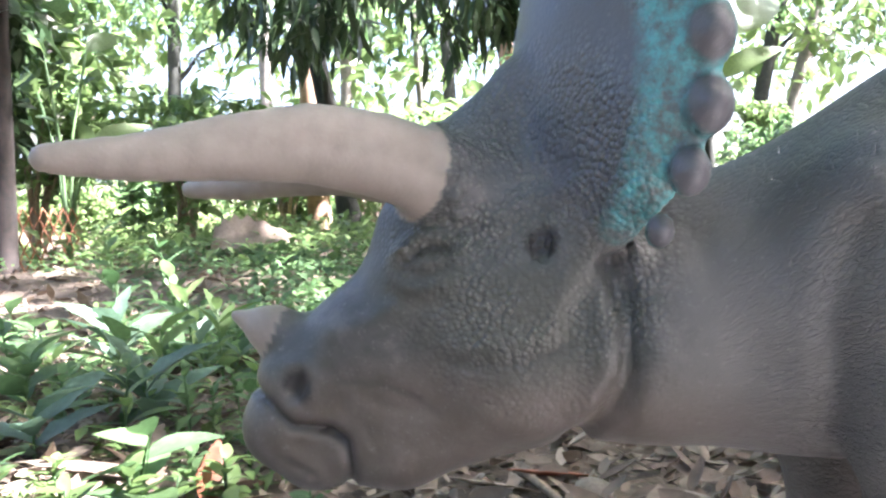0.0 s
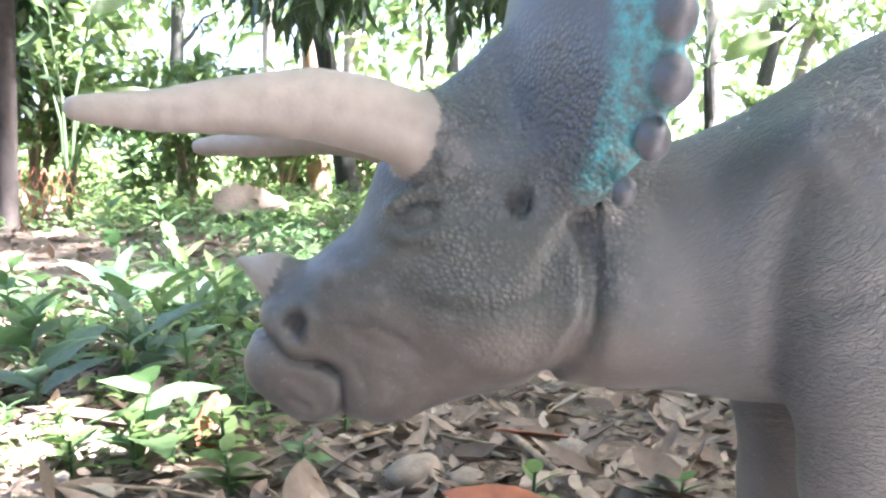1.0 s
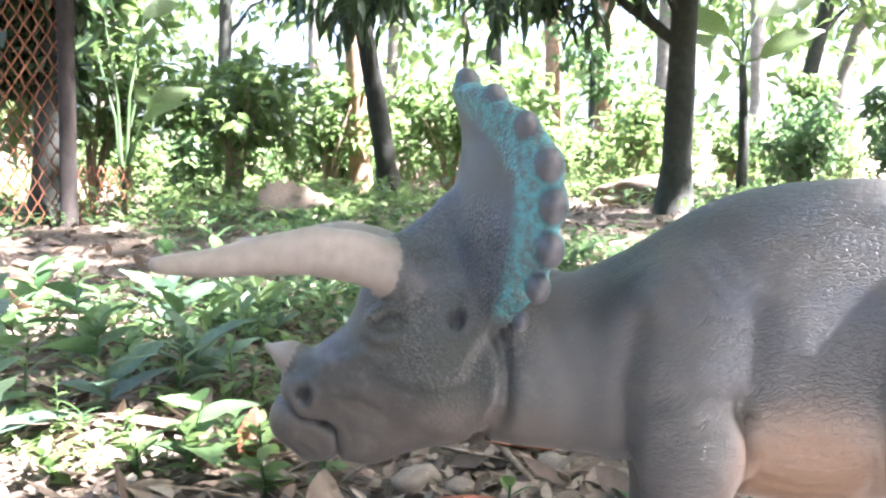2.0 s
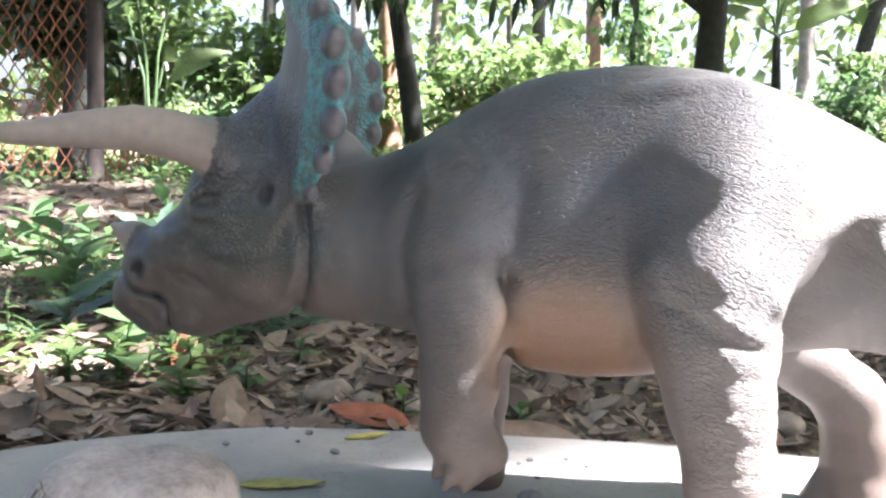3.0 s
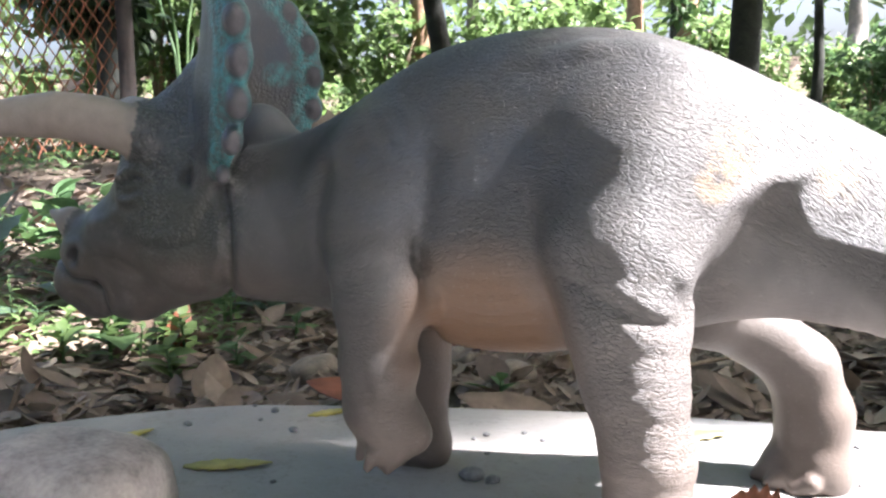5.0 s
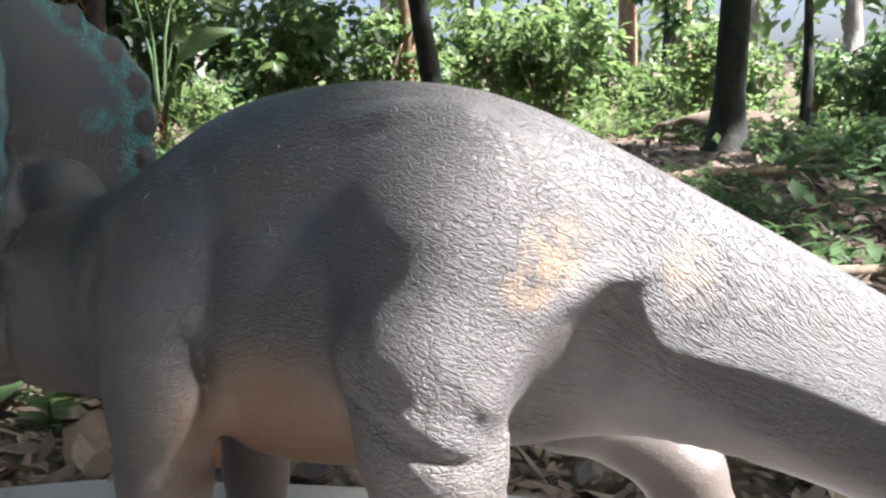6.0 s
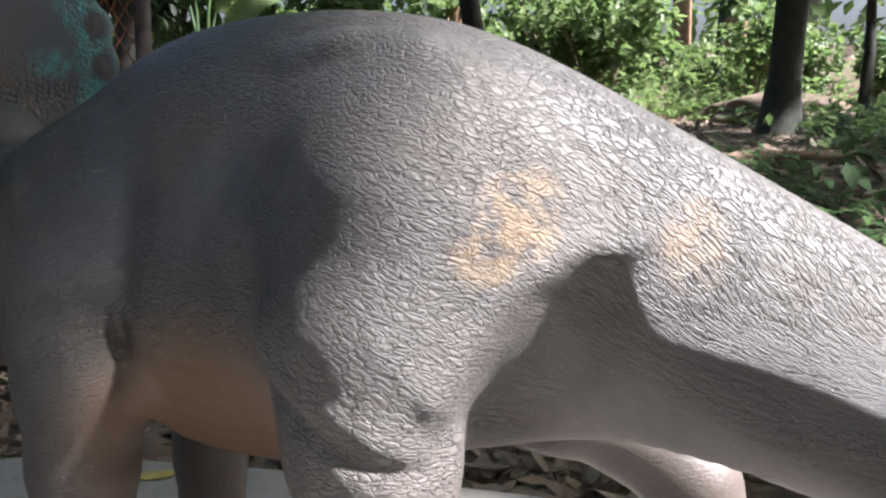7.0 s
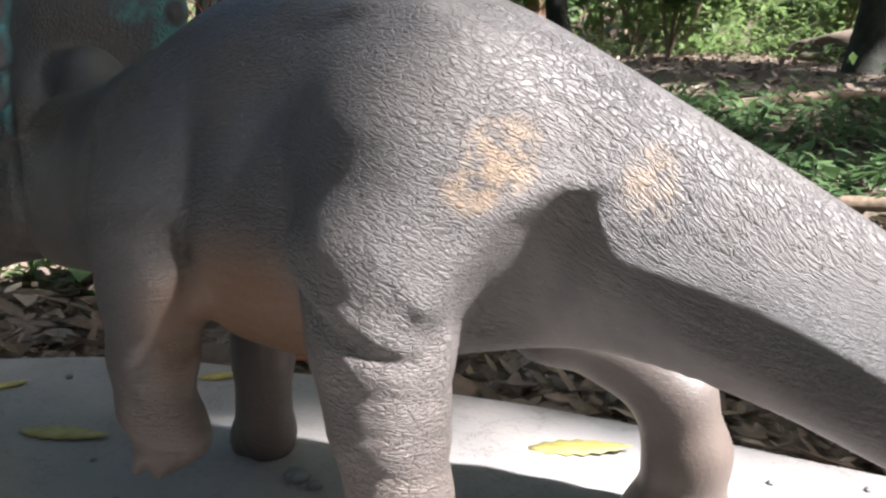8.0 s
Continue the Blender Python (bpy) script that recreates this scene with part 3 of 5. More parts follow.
    clay.crease([(-0.090, 0.150), (-0.076, 0.142)], 0.0022, 0.0022)
    for k in range(4):
        clay.crease([(-0.046 + 0.007 * k, 0.170 - 0.002 * k), (-0.038 + 0.007 * k, 0.156), (-0.044 + 0.008 * k, 0.142 + 0.002 * k)], 0.0020, 0.0010)
    clay.crease([(-0.088, 0.204), (-0.076, 0.206), (-0.070, 0.196), (-0.074, 0.186)], 0.0028, -0.0012)
    # cheek flap with the neck set back behind it
    clay.crease([(0.080, 0.252), (0.087, 0.225), (0.086, 0.198), (0.077, 0.177), (0.064, 0.162)], 0.006, 0.0065)
    clay.crease([(0.074, 0.242), (0.077, 0.218), (0.074, 0.198), (0.064, 0.176)], 0.006, -0.0018)
    # scaled cheek plate with a sharp lower edge
    clay.crease([(0.000, 0.214), (0.012, 0.213), (0.030, 0.214), (0.047, 0.220), (0.056, 0.238), (0.060, 0.244)], 0.0055, -0.0013)
    clay.crease([(0.000, 0.206), (0.013, 0.204), (0.033, 0.205), (0.055, 0.212), (0.064, 0.232), (0.073, 0.245)], 0.0045, 0.0013)
    for k in range(4):
        clay.crease([(-0.058 + 0.006 * k, 0.198 - 0.005 * k), (-0.040 + 0.006 * k, 0.197 - 0.006 * k), (-0.020 + 0.004 * k, 0.189 - 0.004 * k)], 0.0018, 0.0013)
    # eye under its brow
    clay.crease([(-0.024, 0.262), (-0.014, 0.270), (0.002, 0.271), (0.010, 0.262)], 0.0034, -0.0030)
    clay.crease([(-0.020, 0.256), (-0.010, 0.263), (0.002, 0.262)], 0.0026, 0.0030)
    clay.crease([(-0.020, 0.250), (-0.010, 0.250), (0.002, 0.254)], 0.0022, 0.0020)
    clay.crease([(-0.024, 0.246), (-0.012, 0.242), (0.004, 0.246)], 0.0030, -0.0016)
    clay.crease([(-0.028, 0.240), (-0.016, 0.234), (0.000, 0.236)], 0.0035, 0.0020)
    clay.crease([(0.020, 0.272), (0.040, 0.285), (0.062, 0.290)], 0.006, -0.002)
    clay.crease([(-0.060, 0.222), (-0.040, 0.226), (-0.022, 0.238)], 0.0060, -0.0018)
    # neck folds, shoulder ribs, elbow, flank and haunch
    clay.crease([(0.120, 0.262), (0.126, 0.240), (0.140, 0.205)], 0.010, 0.0018)
    for a, b in (((0.186, 0.288), (0.196, 0.268)), ((0.209, 0.302), (0.226, 0.279)), ((0.221, 0.312), (0.238, 0.288)), ((0.234, 0.318), (0.249, 0.297))):
        clay.crease([a, b], 0.0058, -0.0011)
        clay.crease([(a[0] + 0.009, a[1] + 0.002), (b[0] + 0.007, b[1] + 0.004)], 0.0052, 0.0006)
    clay.crease([(0.246, 0.215), (0.252, 0.180), (0.249, 0.135)], 0.008, 0.0055, -1)
    clay.crease([(0.180, 0.265), (0.170, 0.225), (0.174, 0.178)], 0.008, 0.0040)
    clay.crease([(0.184, 0.196), (0.203, 0.206), (0.229, 0.202), (0.247, 0.182), (0.250, 0.160)], 0.008, -0.0024, -1)
    clay.crease([(0.184, 0.214), (0.205, 0.222), (0.234, 0.215), (0.258, 0.190)], 0.009, 0.0016, -1)
    clay.crease([(0.262, 0.275), (0.258, 0.240), (0.250, 0.205)], 0.010, 0.004)
    clay.crease([(0.328, 0.255), (0.338, 0.222), (0.346, 0.190), (0.348, 0.150)], 0.008, 0.003, -1)
    clay.crease([(0.490, 0.238), (0.478, 0.230), (0.467, 0.217), (0.457, 0.203), (0.444, 0.182)], 0.013, 0.0065, -1)
    clay.crease([(0.492, 0.220), (0.478, 0.200), (0.462, 0.180)], 0.014, 0.005, -1)
    clay.crease([(0.510, 0.265), (0.488, 0.262), (0.462, 0.245), (0.447, 0.222), (0.434, 0.204)], 0.008, -0.003, -1)
    clay.crease([(0.345, 0.343), (0.368, 0.350), (0.395, 0.352), (0.415, 0.352)], 0.008, -0.0012)
    clay.crease([(0.334, 0.334), (0.363, 0.340), (0.395, 0.347)], 0.009, 0.0006)
    clay.crease([(0.349, 0.222), (0.360, 0.210), (0.382, 0.199), (0.404, 0.189), (0.420, 0.181)], 0.0060, -0.0012, -1)
    clay.crease([(0.410, 0.226), (0.425, 0.212), (0.434, 0.197)], 0.0065, -0.0013, -1)
    clay.crease([(0.356, 0.236), (0.358, 0.222), (0.356, 0.210)], 0.005, -0.0008, -1)
    clay.crease([(0.356, 0.202), (0.380, 0.190), (0.404, 0.178), (0.424, 0.172)], 0.005, 0.0028, -1)
    for k in range(5):
        clay.crease([(0.382, 0.150 - 0.021 * k), (0.410, 0.155 - 0.022 * k), (0.445, 0.148 - 0.021 * k)], 0.0026, 0.0008, -1)
        clay.crease([(0.268, 0.196 - 0.010 * k), (0.30, 0.190 - 0.011 * k), (0.335, 0.194 - 0.010 * k)], 0.003, 0.0005)
    for k in range(6):
        clay.crease([(0.482 + 0.016 * k, 0.215 - 0.003 * k), (0.490 + 0.015 * k, 0.190 - 0.003 * k), (0.500 + 0.013 * k, 0.166 - 0.003 * k)], 0.0045, 0.0007)
    v, f = clay.skin()
    world_v = v.copy()
    world_v[:, 1] = axis_y(v[:, 0]) + v[:, 1]
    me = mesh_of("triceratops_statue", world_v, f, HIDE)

    def put(name, values):
        a = me.attributes.new(name, "FLOAT", "POINT")
        a.data.foreach_set("value", np.clip(values, 0, 1).astype(np.float32))

    x, y, z = v.T
    # the way the hide's creases run: rings round the legs, arcs over haunch and tail
    up = np.clip((z - 0.14) / 0.10, 0, 1)
    up = up * up * (3 - 2 * up)
    for name, values in (("flow_u", x), ("flow_v", up * np.hypot(x - 0.33, z - 0.02) + (1 - up) * (z + 0.01))):
        me.attributes.new(name, "FLOAT", "POINT").data.foreach_set("value", values.astype(np.float32))
    yh = np.abs(y - HEAD)
    yc = np.abs(y - CREST)
    xc = x + np.clip(y - CREST, 0, 1) * 0.10
    head = np.clip((0.13 - x) / 0.04, 0, 1)
    rim = np.zeros(len(v))
    knob = np.zeros(len(v))
    ring = np.zeros(len(v))
    for (a, b) in zip(KNOBS, KNOBS[1:]):
        for t in (0.0, 0.25, 0.5, 0.75):
            p = [a[i] + (b[i] - a[i]) * t for i in range(3)]
            d = np.sqrt((yc - p[0]) ** 2 + (xc - p[1] + 0.008) ** 2 + (z - p[2]) ** 2)
            rim = np.maximum(rim, np.clip((0.026 - d) / 0.010, 0, 1))
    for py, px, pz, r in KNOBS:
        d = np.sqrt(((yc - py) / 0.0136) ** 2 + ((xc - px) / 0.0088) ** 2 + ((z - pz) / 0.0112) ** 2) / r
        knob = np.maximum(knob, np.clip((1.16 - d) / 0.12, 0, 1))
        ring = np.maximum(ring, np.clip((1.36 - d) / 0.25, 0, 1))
    horn = np.zeros(len(v))
    for a, b, ra in (((-0.004, 0.029, 0.300), (-0.062, 0.064, 0.3165), 0.0255), ((-0.062, 0.064, 0.3155), (-0.17, 0.128, 0.312), 0.026), ((-0.094, 0, 0.217), (-0.12, 0, 0.229), 0.016)):
        a, b = np.array(a), np.array(b)
        p = np.stack([x, yh, z], 1) - a
        t = (p @ (b - a)) / ((b - a) @ (b - a))
        d = np.linalg.norm(p - np.clip(t, 0, 1)[:, None] * (b - a), axis=1)
        horn = np.maximum(horn, (t > 0.07) * (d < ra))
    teal = rim * (1 - knob) * (x < 0.2)
    put("teal", np.maximum(teal, 0.8 * near(v, (0.100, CREST + 0.068, 0.352), (0.03, 0.012, 0.009), 0.6) * (1 - knob)))
    put("bump_paint", knob)
    nape = 1 - near(v, (0.094, 0.03, 0.29), (0.030, 0.040, 0.036), 0.4) * (rim < 0.05)
    put("mottle", nape * head * (1 - horn) * np.clip((0.35 - z) / 0.05, 0, 1))
    # darker along the mouth line, round the eye and under the cheek plate
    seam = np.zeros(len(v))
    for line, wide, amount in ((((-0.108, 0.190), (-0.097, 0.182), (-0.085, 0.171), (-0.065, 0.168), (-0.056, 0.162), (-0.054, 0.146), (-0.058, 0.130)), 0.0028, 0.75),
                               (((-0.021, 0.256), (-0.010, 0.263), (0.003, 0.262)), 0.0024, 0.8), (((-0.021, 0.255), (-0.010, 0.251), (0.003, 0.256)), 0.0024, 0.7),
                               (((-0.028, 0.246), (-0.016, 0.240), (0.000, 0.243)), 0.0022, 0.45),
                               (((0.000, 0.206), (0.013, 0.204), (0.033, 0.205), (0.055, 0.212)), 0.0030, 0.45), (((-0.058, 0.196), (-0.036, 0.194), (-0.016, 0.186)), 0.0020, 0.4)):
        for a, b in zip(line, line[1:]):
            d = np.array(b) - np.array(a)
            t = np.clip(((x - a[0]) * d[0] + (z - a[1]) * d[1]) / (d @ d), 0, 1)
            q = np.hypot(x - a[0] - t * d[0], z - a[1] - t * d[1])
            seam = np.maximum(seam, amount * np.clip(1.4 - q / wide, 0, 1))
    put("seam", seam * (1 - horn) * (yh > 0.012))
    put("horn", horn * (1 - rim))
    put("belly", near(v, (0.297, 0, 0.150), (0.040, 0.2, 0.040), 1.0))
    put("brown", np.maximum(0.7 * np.clip((0.19 - z) / 0.12, 0, 1) * np.clip((x - 0.1) / 0.05, 0, 1), near(v, (0.01, -0.04, 0.16), (0.10, 0.1, 0.03), 0.8) * 0.5))
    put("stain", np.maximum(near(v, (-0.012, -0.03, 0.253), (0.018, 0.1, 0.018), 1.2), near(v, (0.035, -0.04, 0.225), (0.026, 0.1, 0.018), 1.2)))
    # darker tone over the head and forward of the haunch
    put("front_tone", np.maximum(0.55 * head * nape, 0.42 * np.clip((0.37 - x) / 0.07, 0, 1)))
    put("bluish", np.maximum(np.clip((z - 0.21) / 0.07, 0, 1) * near(v, (0.24, 0, 0.3), (0.10, 0.2, 0.12), 1.0), np.maximum(0.6 * head * np.clip((z - 0.2) / 0.1, 0, 1), 0.95 * head * np.clip((z - 0.27) / 0.04, 0, 1) * np.clip((x - 0.03) / 0.02, 0, 1))))
    put("ochre", np.maximum(np.maximum(0.9 * near(v, (0.462, -0.075, 0.276), (0.012, 0.06, 0.014), 0.7), 0.9 * near(v, (0.450, -0.075, 0.262), (0.010, 0.06, 0.010), 0.7)), 0.8 * near(v, (0.533, -0.045, 0.263), (0.009, 0.05, 0.013), 0.8)))
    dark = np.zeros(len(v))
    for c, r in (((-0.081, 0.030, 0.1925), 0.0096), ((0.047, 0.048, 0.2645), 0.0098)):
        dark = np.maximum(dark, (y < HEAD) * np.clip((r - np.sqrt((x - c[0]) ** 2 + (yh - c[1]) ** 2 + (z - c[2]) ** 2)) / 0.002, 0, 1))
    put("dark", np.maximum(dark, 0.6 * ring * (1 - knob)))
    under = np.clip((z - (0.20 - 0.55 * (x - 0.5))) / 0.04, 0.15, 1) * np.clip((x - 0.45) / 0.03, 0, 1) + 1 - np.clip((x - 0.45) / 0.03, 0, 1)
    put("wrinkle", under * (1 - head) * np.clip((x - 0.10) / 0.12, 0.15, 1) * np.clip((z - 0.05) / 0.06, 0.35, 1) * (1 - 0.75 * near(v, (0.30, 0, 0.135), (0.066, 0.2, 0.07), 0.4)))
    put("scaly", nape * 0.9 * head * np.maximum(rim, 0.75 * near(v, (0.05, 0, 0.27), (0.065, 0.2, 0.075), 0.4)) * (1 - horn) * (1 - knob))
    return new("triceratops_statue", me)


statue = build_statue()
tagged(statue, "grey painted cement triceratops statue with teal frill rim, fore leg raised", "statue")


# ---- boulder with raised lettering ----
from mathutils.bvhtree import BVHTree


def lump(name, r, mat, seed, rough=0.12, cuts=3):
    """A stone: a ball pushed out of round by noise, with a flattened foot."""
    bm = bmesh.new()
    bmesh.ops.create_icosphere(bm, subdivisions=cuts, radius=1.0)
    off = Vector((seed * 3.7, seed * 1.3, seed * 2.1))
    for v in bm.verts:
        n = noise.noise(v.co * 1.3 + off) * rough * 1.6 + noise.noise(v.co * 3.5 + off) * rough * 0.5
        v.co = Vector((v.co.x * r[0], v.co.y * r[1], v.co.z * r[2])) * (1 + n)
        v.co.z = max(v.co.z, -0.75 * r[2])
    me = bpy.data.meshes.new(name)
    bm.to_mesh(me)
    bm.free()
    me.polygons.foreach_set("use_smooth", np.ones(len(me.polygons), dtype=bool))
    me.materials.append(mat)
    return me


def build_boulder():
    thing = new("boulder")
    thing.matrix_world = pose(-0.032, 0.352, -0.006)
    bm = bmesh.new()
    bmesh.ops.create_icosphere(bm, subdivisions=5, radius=1.0)
    for v in bm.verts:
        c = v.co.copy()
        n = 0.05 * noise.noise(c * 1.7 + Vector((3, 1, 2))) + 0.015 * noise.noise(c * 6)
        q = (abs(c.x) ** 3.6 + abs(c.y) ** 3.6 + abs(c.z) ** 3.6) ** (1 / 3.6)
        c = c / q * (1 + n)
        v.co = (c.x * 0.076, c.y * 0.064, 0.004 + c.z * 0.064 * (1.0 - 0.08 * c.x))
    me = bpy.data.meshes.new("rock")
    bm.to_mesh(me)
    bm.free()
    me.polygons.foreach_set("use_smooth", np.ones(len(me.polygons), dtype=bool))
    me.materials.append(ROCK)
    part("rock", me, thing)
    cu = bpy.data.curves.new("lettering", "FONT")
    cu.body, cu.size, cu.extrude, cu.bevel_depth = "TRICERATOPS", 0.0125, 0.0018, 0.0003
    tmp = bpy.data.objects.new("lettering_source", cu)
    scene.collection.objects.link(tmp)
    bpy.context.view_layer.update()
    text = bpy.data.meshes.new_from_object(tmp.evaluated_get(bpy.context.evaluated_depsgraph_get()))
    bpy.data.objects.remove(tmp)
    width = max(v.co.x for v in text.vertices)
    tree_of_faces = BVHTree.FromPolygons([v.co.copy() for v in me.vertices], [tuple(p.vertices) for p in me.polygons])
    for v in text.vertices:
        # the line of letters runs round the shoulder of the stone, falling towards its end
        u = v.co.x - width
        a = u / 0.074 + 0.22
        way = Vector((math.sin(a), -math.cos(a), 0))
        start = Vector((0, 0, 0.020 - 0.38 * u + v.co.y)) + way * 0.3
        place, normal, _, _ = tree_of_faces.ray_cast(start, -way)
        if place is None:
            place, normal = start - way * 0.22, way
        v.co = place + normal * (v.co.z + 0.0014)
    text.materials.clear()
    text.materials.append(ROCK)
    part("lettering", text, thing, "raised cement letters")
    return tagged(thing, "rounded grey and pink cement boulder with raised letters", "boulder")


boulder = build_boulder()


# ---- stones and pebbles ----
def stone(x, y, r, seed, mat, label, cat, name, group=""):
    base = slab_z if on_slab(x, y) else ground_z
    ob = new(name, lump(name, r, mat, seed, 0.14, 2 if r[0] < 0.012 else 3))
    ob.matrix_world = pose(x, y, float(base(x, y)) + 0.6 * r[2], 0, 0, seed * 47)
    return tagged(ob, label, cat, group)


def on_slab(x, y):
    return bool(slab_z(x, y) > ground_z(x, y) + 0.004)


for i, (x, y, r) in enumerate([(-0.030, 0.985, (0.040, 0.028, 0.024)), (0.174, 1.076, (0.035, 0.026, 0.020)), (0.030, 0.975, (0.026, 0.022, 0.015)),
                               (0.270, 0.990, (0.030, 0.026, 0.022)), (0.62, 0.93, (0.034, 0.03, 0.02)), (0.49, 0.86, (0.030, 0.024, 0.020))]):
    stone(x, y, r, i + 1, STONE, "brown river stone half sunk in leaf litter", "stone", "stone", "stones in the litter")
for i, (x, y, r) in enumerate([(-0.028, 0.735, 0.007), (0.023, 0.668, 0.006), (0.070, 0.594, 0.006), (0.274, 0.470, 0.011), (0.292, 0.462, 0.007), (0.087, 0.328, 0.006),
                               (0.143, 0.334, 0.006), (0.273, 0.589, 0.004), (0.262, 0.575, 0.003), (0.628, 0.606, 0.004), (0.55, 0.452, 0.005), (0.535, 0.447, 0.004),
                               (0.702, 0.62, 0.004), (0.685, 0.514, 0.004), (0.31, 0.60, 0.003), (0.33, 0.575, 0.0035), (0.02, 0.63, 0.003), (-0.05, 0.60, 0.005),
                               (-0.01, 0.69, 0.003), (0.57, 0.56, 0.004), (0.60, 0.50, 0.003), (0.16, 0.40, 0.004), (0.28, 0.53, 0.003), (0.10, 0.45, 0.003)]):
    stone(x, y, (r, r * 0.8, r * 0.55), i + 20, PEBBLE, "small dark grey pebble on the slab", "pebble", "pebble", "pebbles on the slab")

# ---- single dead leaves ----
def single_leaf(x, y, length, width, turn, mat, label, curl=0.25, tilt=(0, 0), lift=0.004, fold=0.35, wave=0.06, lobes=0):
    v, f = blade(length, width, 13 if lobes else 9, fold, -curl, wave, lobes)
    v[:, 1] -= length / 2
    me = mesh_of("dead_leaf", v, f, mat)
    ob = new("dead_leaf", me)
    solid = ob.modifiers.new("thickness", "SOLIDIFY")
    solid.thickness = 0.0008
    base = slab_z if on_slab(x, y) else ground_z
    ob.matrix_world = pose(x, y, float(base(x, y)) + lift, tilt[0], tilt[1], turn)
    return tagged(ob, label, "leaf")


single_leaf(0.285, 0.780, 0.135, 0.062, 82, DRY, "curled pale brown dead leaf at the slab's edge", 0.22, (4, -28), 0.012)
single_leaf(0.060, 0.830, 0.115, 0.050, 75, DRY_RED, "rust-red dead leaf beside the slab", 0.12, (0, -22), 0.022)
single_leaf(0.495, 0.380, 0.050, 0.056, 70, DRY_RED, "crumpled rust-red dead leaf on the slab", 0.30, (12, -34), 0.016, 0.35, 0.08, 1)
single_leaf(-0.145, 0.870, 0.10, 0.058, 25, DRY, "broad pale brown dead leaf leaning on the slab's edge", 0.1, (35, 20), 0.025)
single_leaf(-0.150, 1.38, 0.16, 0.055, -62, DRY, "long pale brown dead leaf", 0.2, (6, 10), 0.012)
single_leaf(0.554, 0.880, 0.12, 0.070, 35, DRY, "broad pale brown dead leaf", 0.15, (10, -8), 0.018)
single_leaf(0.72, 1.06, 0.15, 0.075, 75, DRY, "broad pale brown dead leaf", 0.12, (8, 12), 0.018)
single_leaf(0.88, 1.12, 0.18, 0.070, 95, DRY, "long pale brown dead leaf", 0.1, (5, -10), 0.02)
single_leaf(0.80, 0.90, 0.13, 0.065, 20, DRY, "broad pale brown dead leaf", 0.2, (12, 6), 0.018)
single_leaf(-0.51, 1.20, 0.20, 0.085, 85, DRY, "broad straw-coloured dead leaf in the sun", 0.08, (4, 4), 0.02)
single_leaf(-0.66, 1.16, 0.17, 0.07, 150, DRY, "broad straw-coloured dead leaf", 0.1, (6, -8), 0.025)
single_leaf(-0.40, 1.16, 0.13, 0.05, 40, DRY, "narrow straw-coloured dead leaf", 0.1, (10, -8), 0.02)
single_leaf(0.05, 1.10, 0.12, 0.05, 100, DRY, "pale brown dead leaf", 0.15, (6, 8), 0.015)
single_leaf(0.13, 1.15, 0.13, 0.045, 110, DRY_RED, "reddish brown dead leaf", 0.12, (5, 5), 0.018)
single_leaf(-0.31, 1.12, 0.09, 0.04, 10, DRY_RED, "folded reddish brown dead leaf among green herbs", 0.3, (40, 10), 0.03, 0.8)
for x, y, ln, w, a in ((0.045, 0.482, 0.082, 0.028, -80), (0.473, 0.610, 0.090, 0.032, -70), (0.090, 0.664, 0.052, 0.022, -60), (-0.085, 0.556, 0.036, 0.018, -40)):
    single_leaf(x, y, ln, w, a, YELLOW, "flat yellow fallen leaf on the slab", 0.02, (0, 0), 0.0025, 0.05, 0.02, 1)


# ---- leaf litter ----
def litter(count, xr, yr, sizes, seed):
    rng = np.random.default_rng(seed)
    kinds = [blade(1.0, w, 5, fo, dr, wa) for w, fo, dr, wa in ((0.42, 0.4, -0.25, 0.05), (0.5, 0.3, 0.12, 0.08), (0.34, 0.6, -0.35, 0.0), (0.46, 0.2, -0.1, 0.1), (0.6, 0.35, -0.2, 0.06))]
    b = Batch()
    n = 0
    while n < count:
        x, y = rng.uniform(*xr), yr[0] + (yr[1] - yr[0]) * rng.uniform() ** 1.35
        if on_slab(x, y) or math.hypot(x, y) < 0.3:
            continue
        v, f = kinds[rng.integers(5)]
        s = rng.uniform(*sizes) * (1.0 if rng.uniform() > 0.25 else 0.5)
        r = rot_z(rng.uniform(0, 6.3)) @ rot_x(rng.normal(0, 0.28)) @ rot_y(rng.normal(0, 0.35))
        if rng.uniform() < 0.4:
            r = r @ rot_y(math.pi)
        b.add((v * s, f), r, (x, y, float(ground_z(x, y)) + rng.uniform(0.002, 0.022)))
        n += 1
    return b.mesh("leaf_litter", DRY)


tagged(new("leaf_litter", litter(9000, (-1.7, 2.2), (0.66, 3.2), (0.022, 0.075), 5)), "brown and grey dead leaves strewn thickly on soil", "leaf litter", kind="stuff")
tagged(new("leaf_litter", litter(11000, (-4.5, 4.8), (2.6, 10.0), (0.035, 0.095), 6)), "brown dead leaves strewn on the forest floor", "leaf litter", kind="stuff")


tagged(new("leaf_litter", litter(7000, (-0.9, 1.5), (0.66, 1.9), (0.010, 0.034), 8)), "crumbled bits of dead leaf on dark soil", "leaf litter", kind="stuff")


tagged(new("leaf_litter", litter(3500, (-3.2, 3.6), (-3.0, 0.9), (0.04, 0.10), 9)), "brown dead leaves strewn round the slab", "leaf litter", kind="stuff")


# ---- twigs and sticks ----
def twig(points, r0, r1, label, name="twig"):
    pts = [(x, y, float(ground_z(x, y)) + h) for x, y, h in points]
    v, f = tube(pts, np.linspace(r0, r1, len(pts)), 6, 0.15, 3)
    return tagged(new(name, mesh_of(name, v, f, TWIG)), label, name)


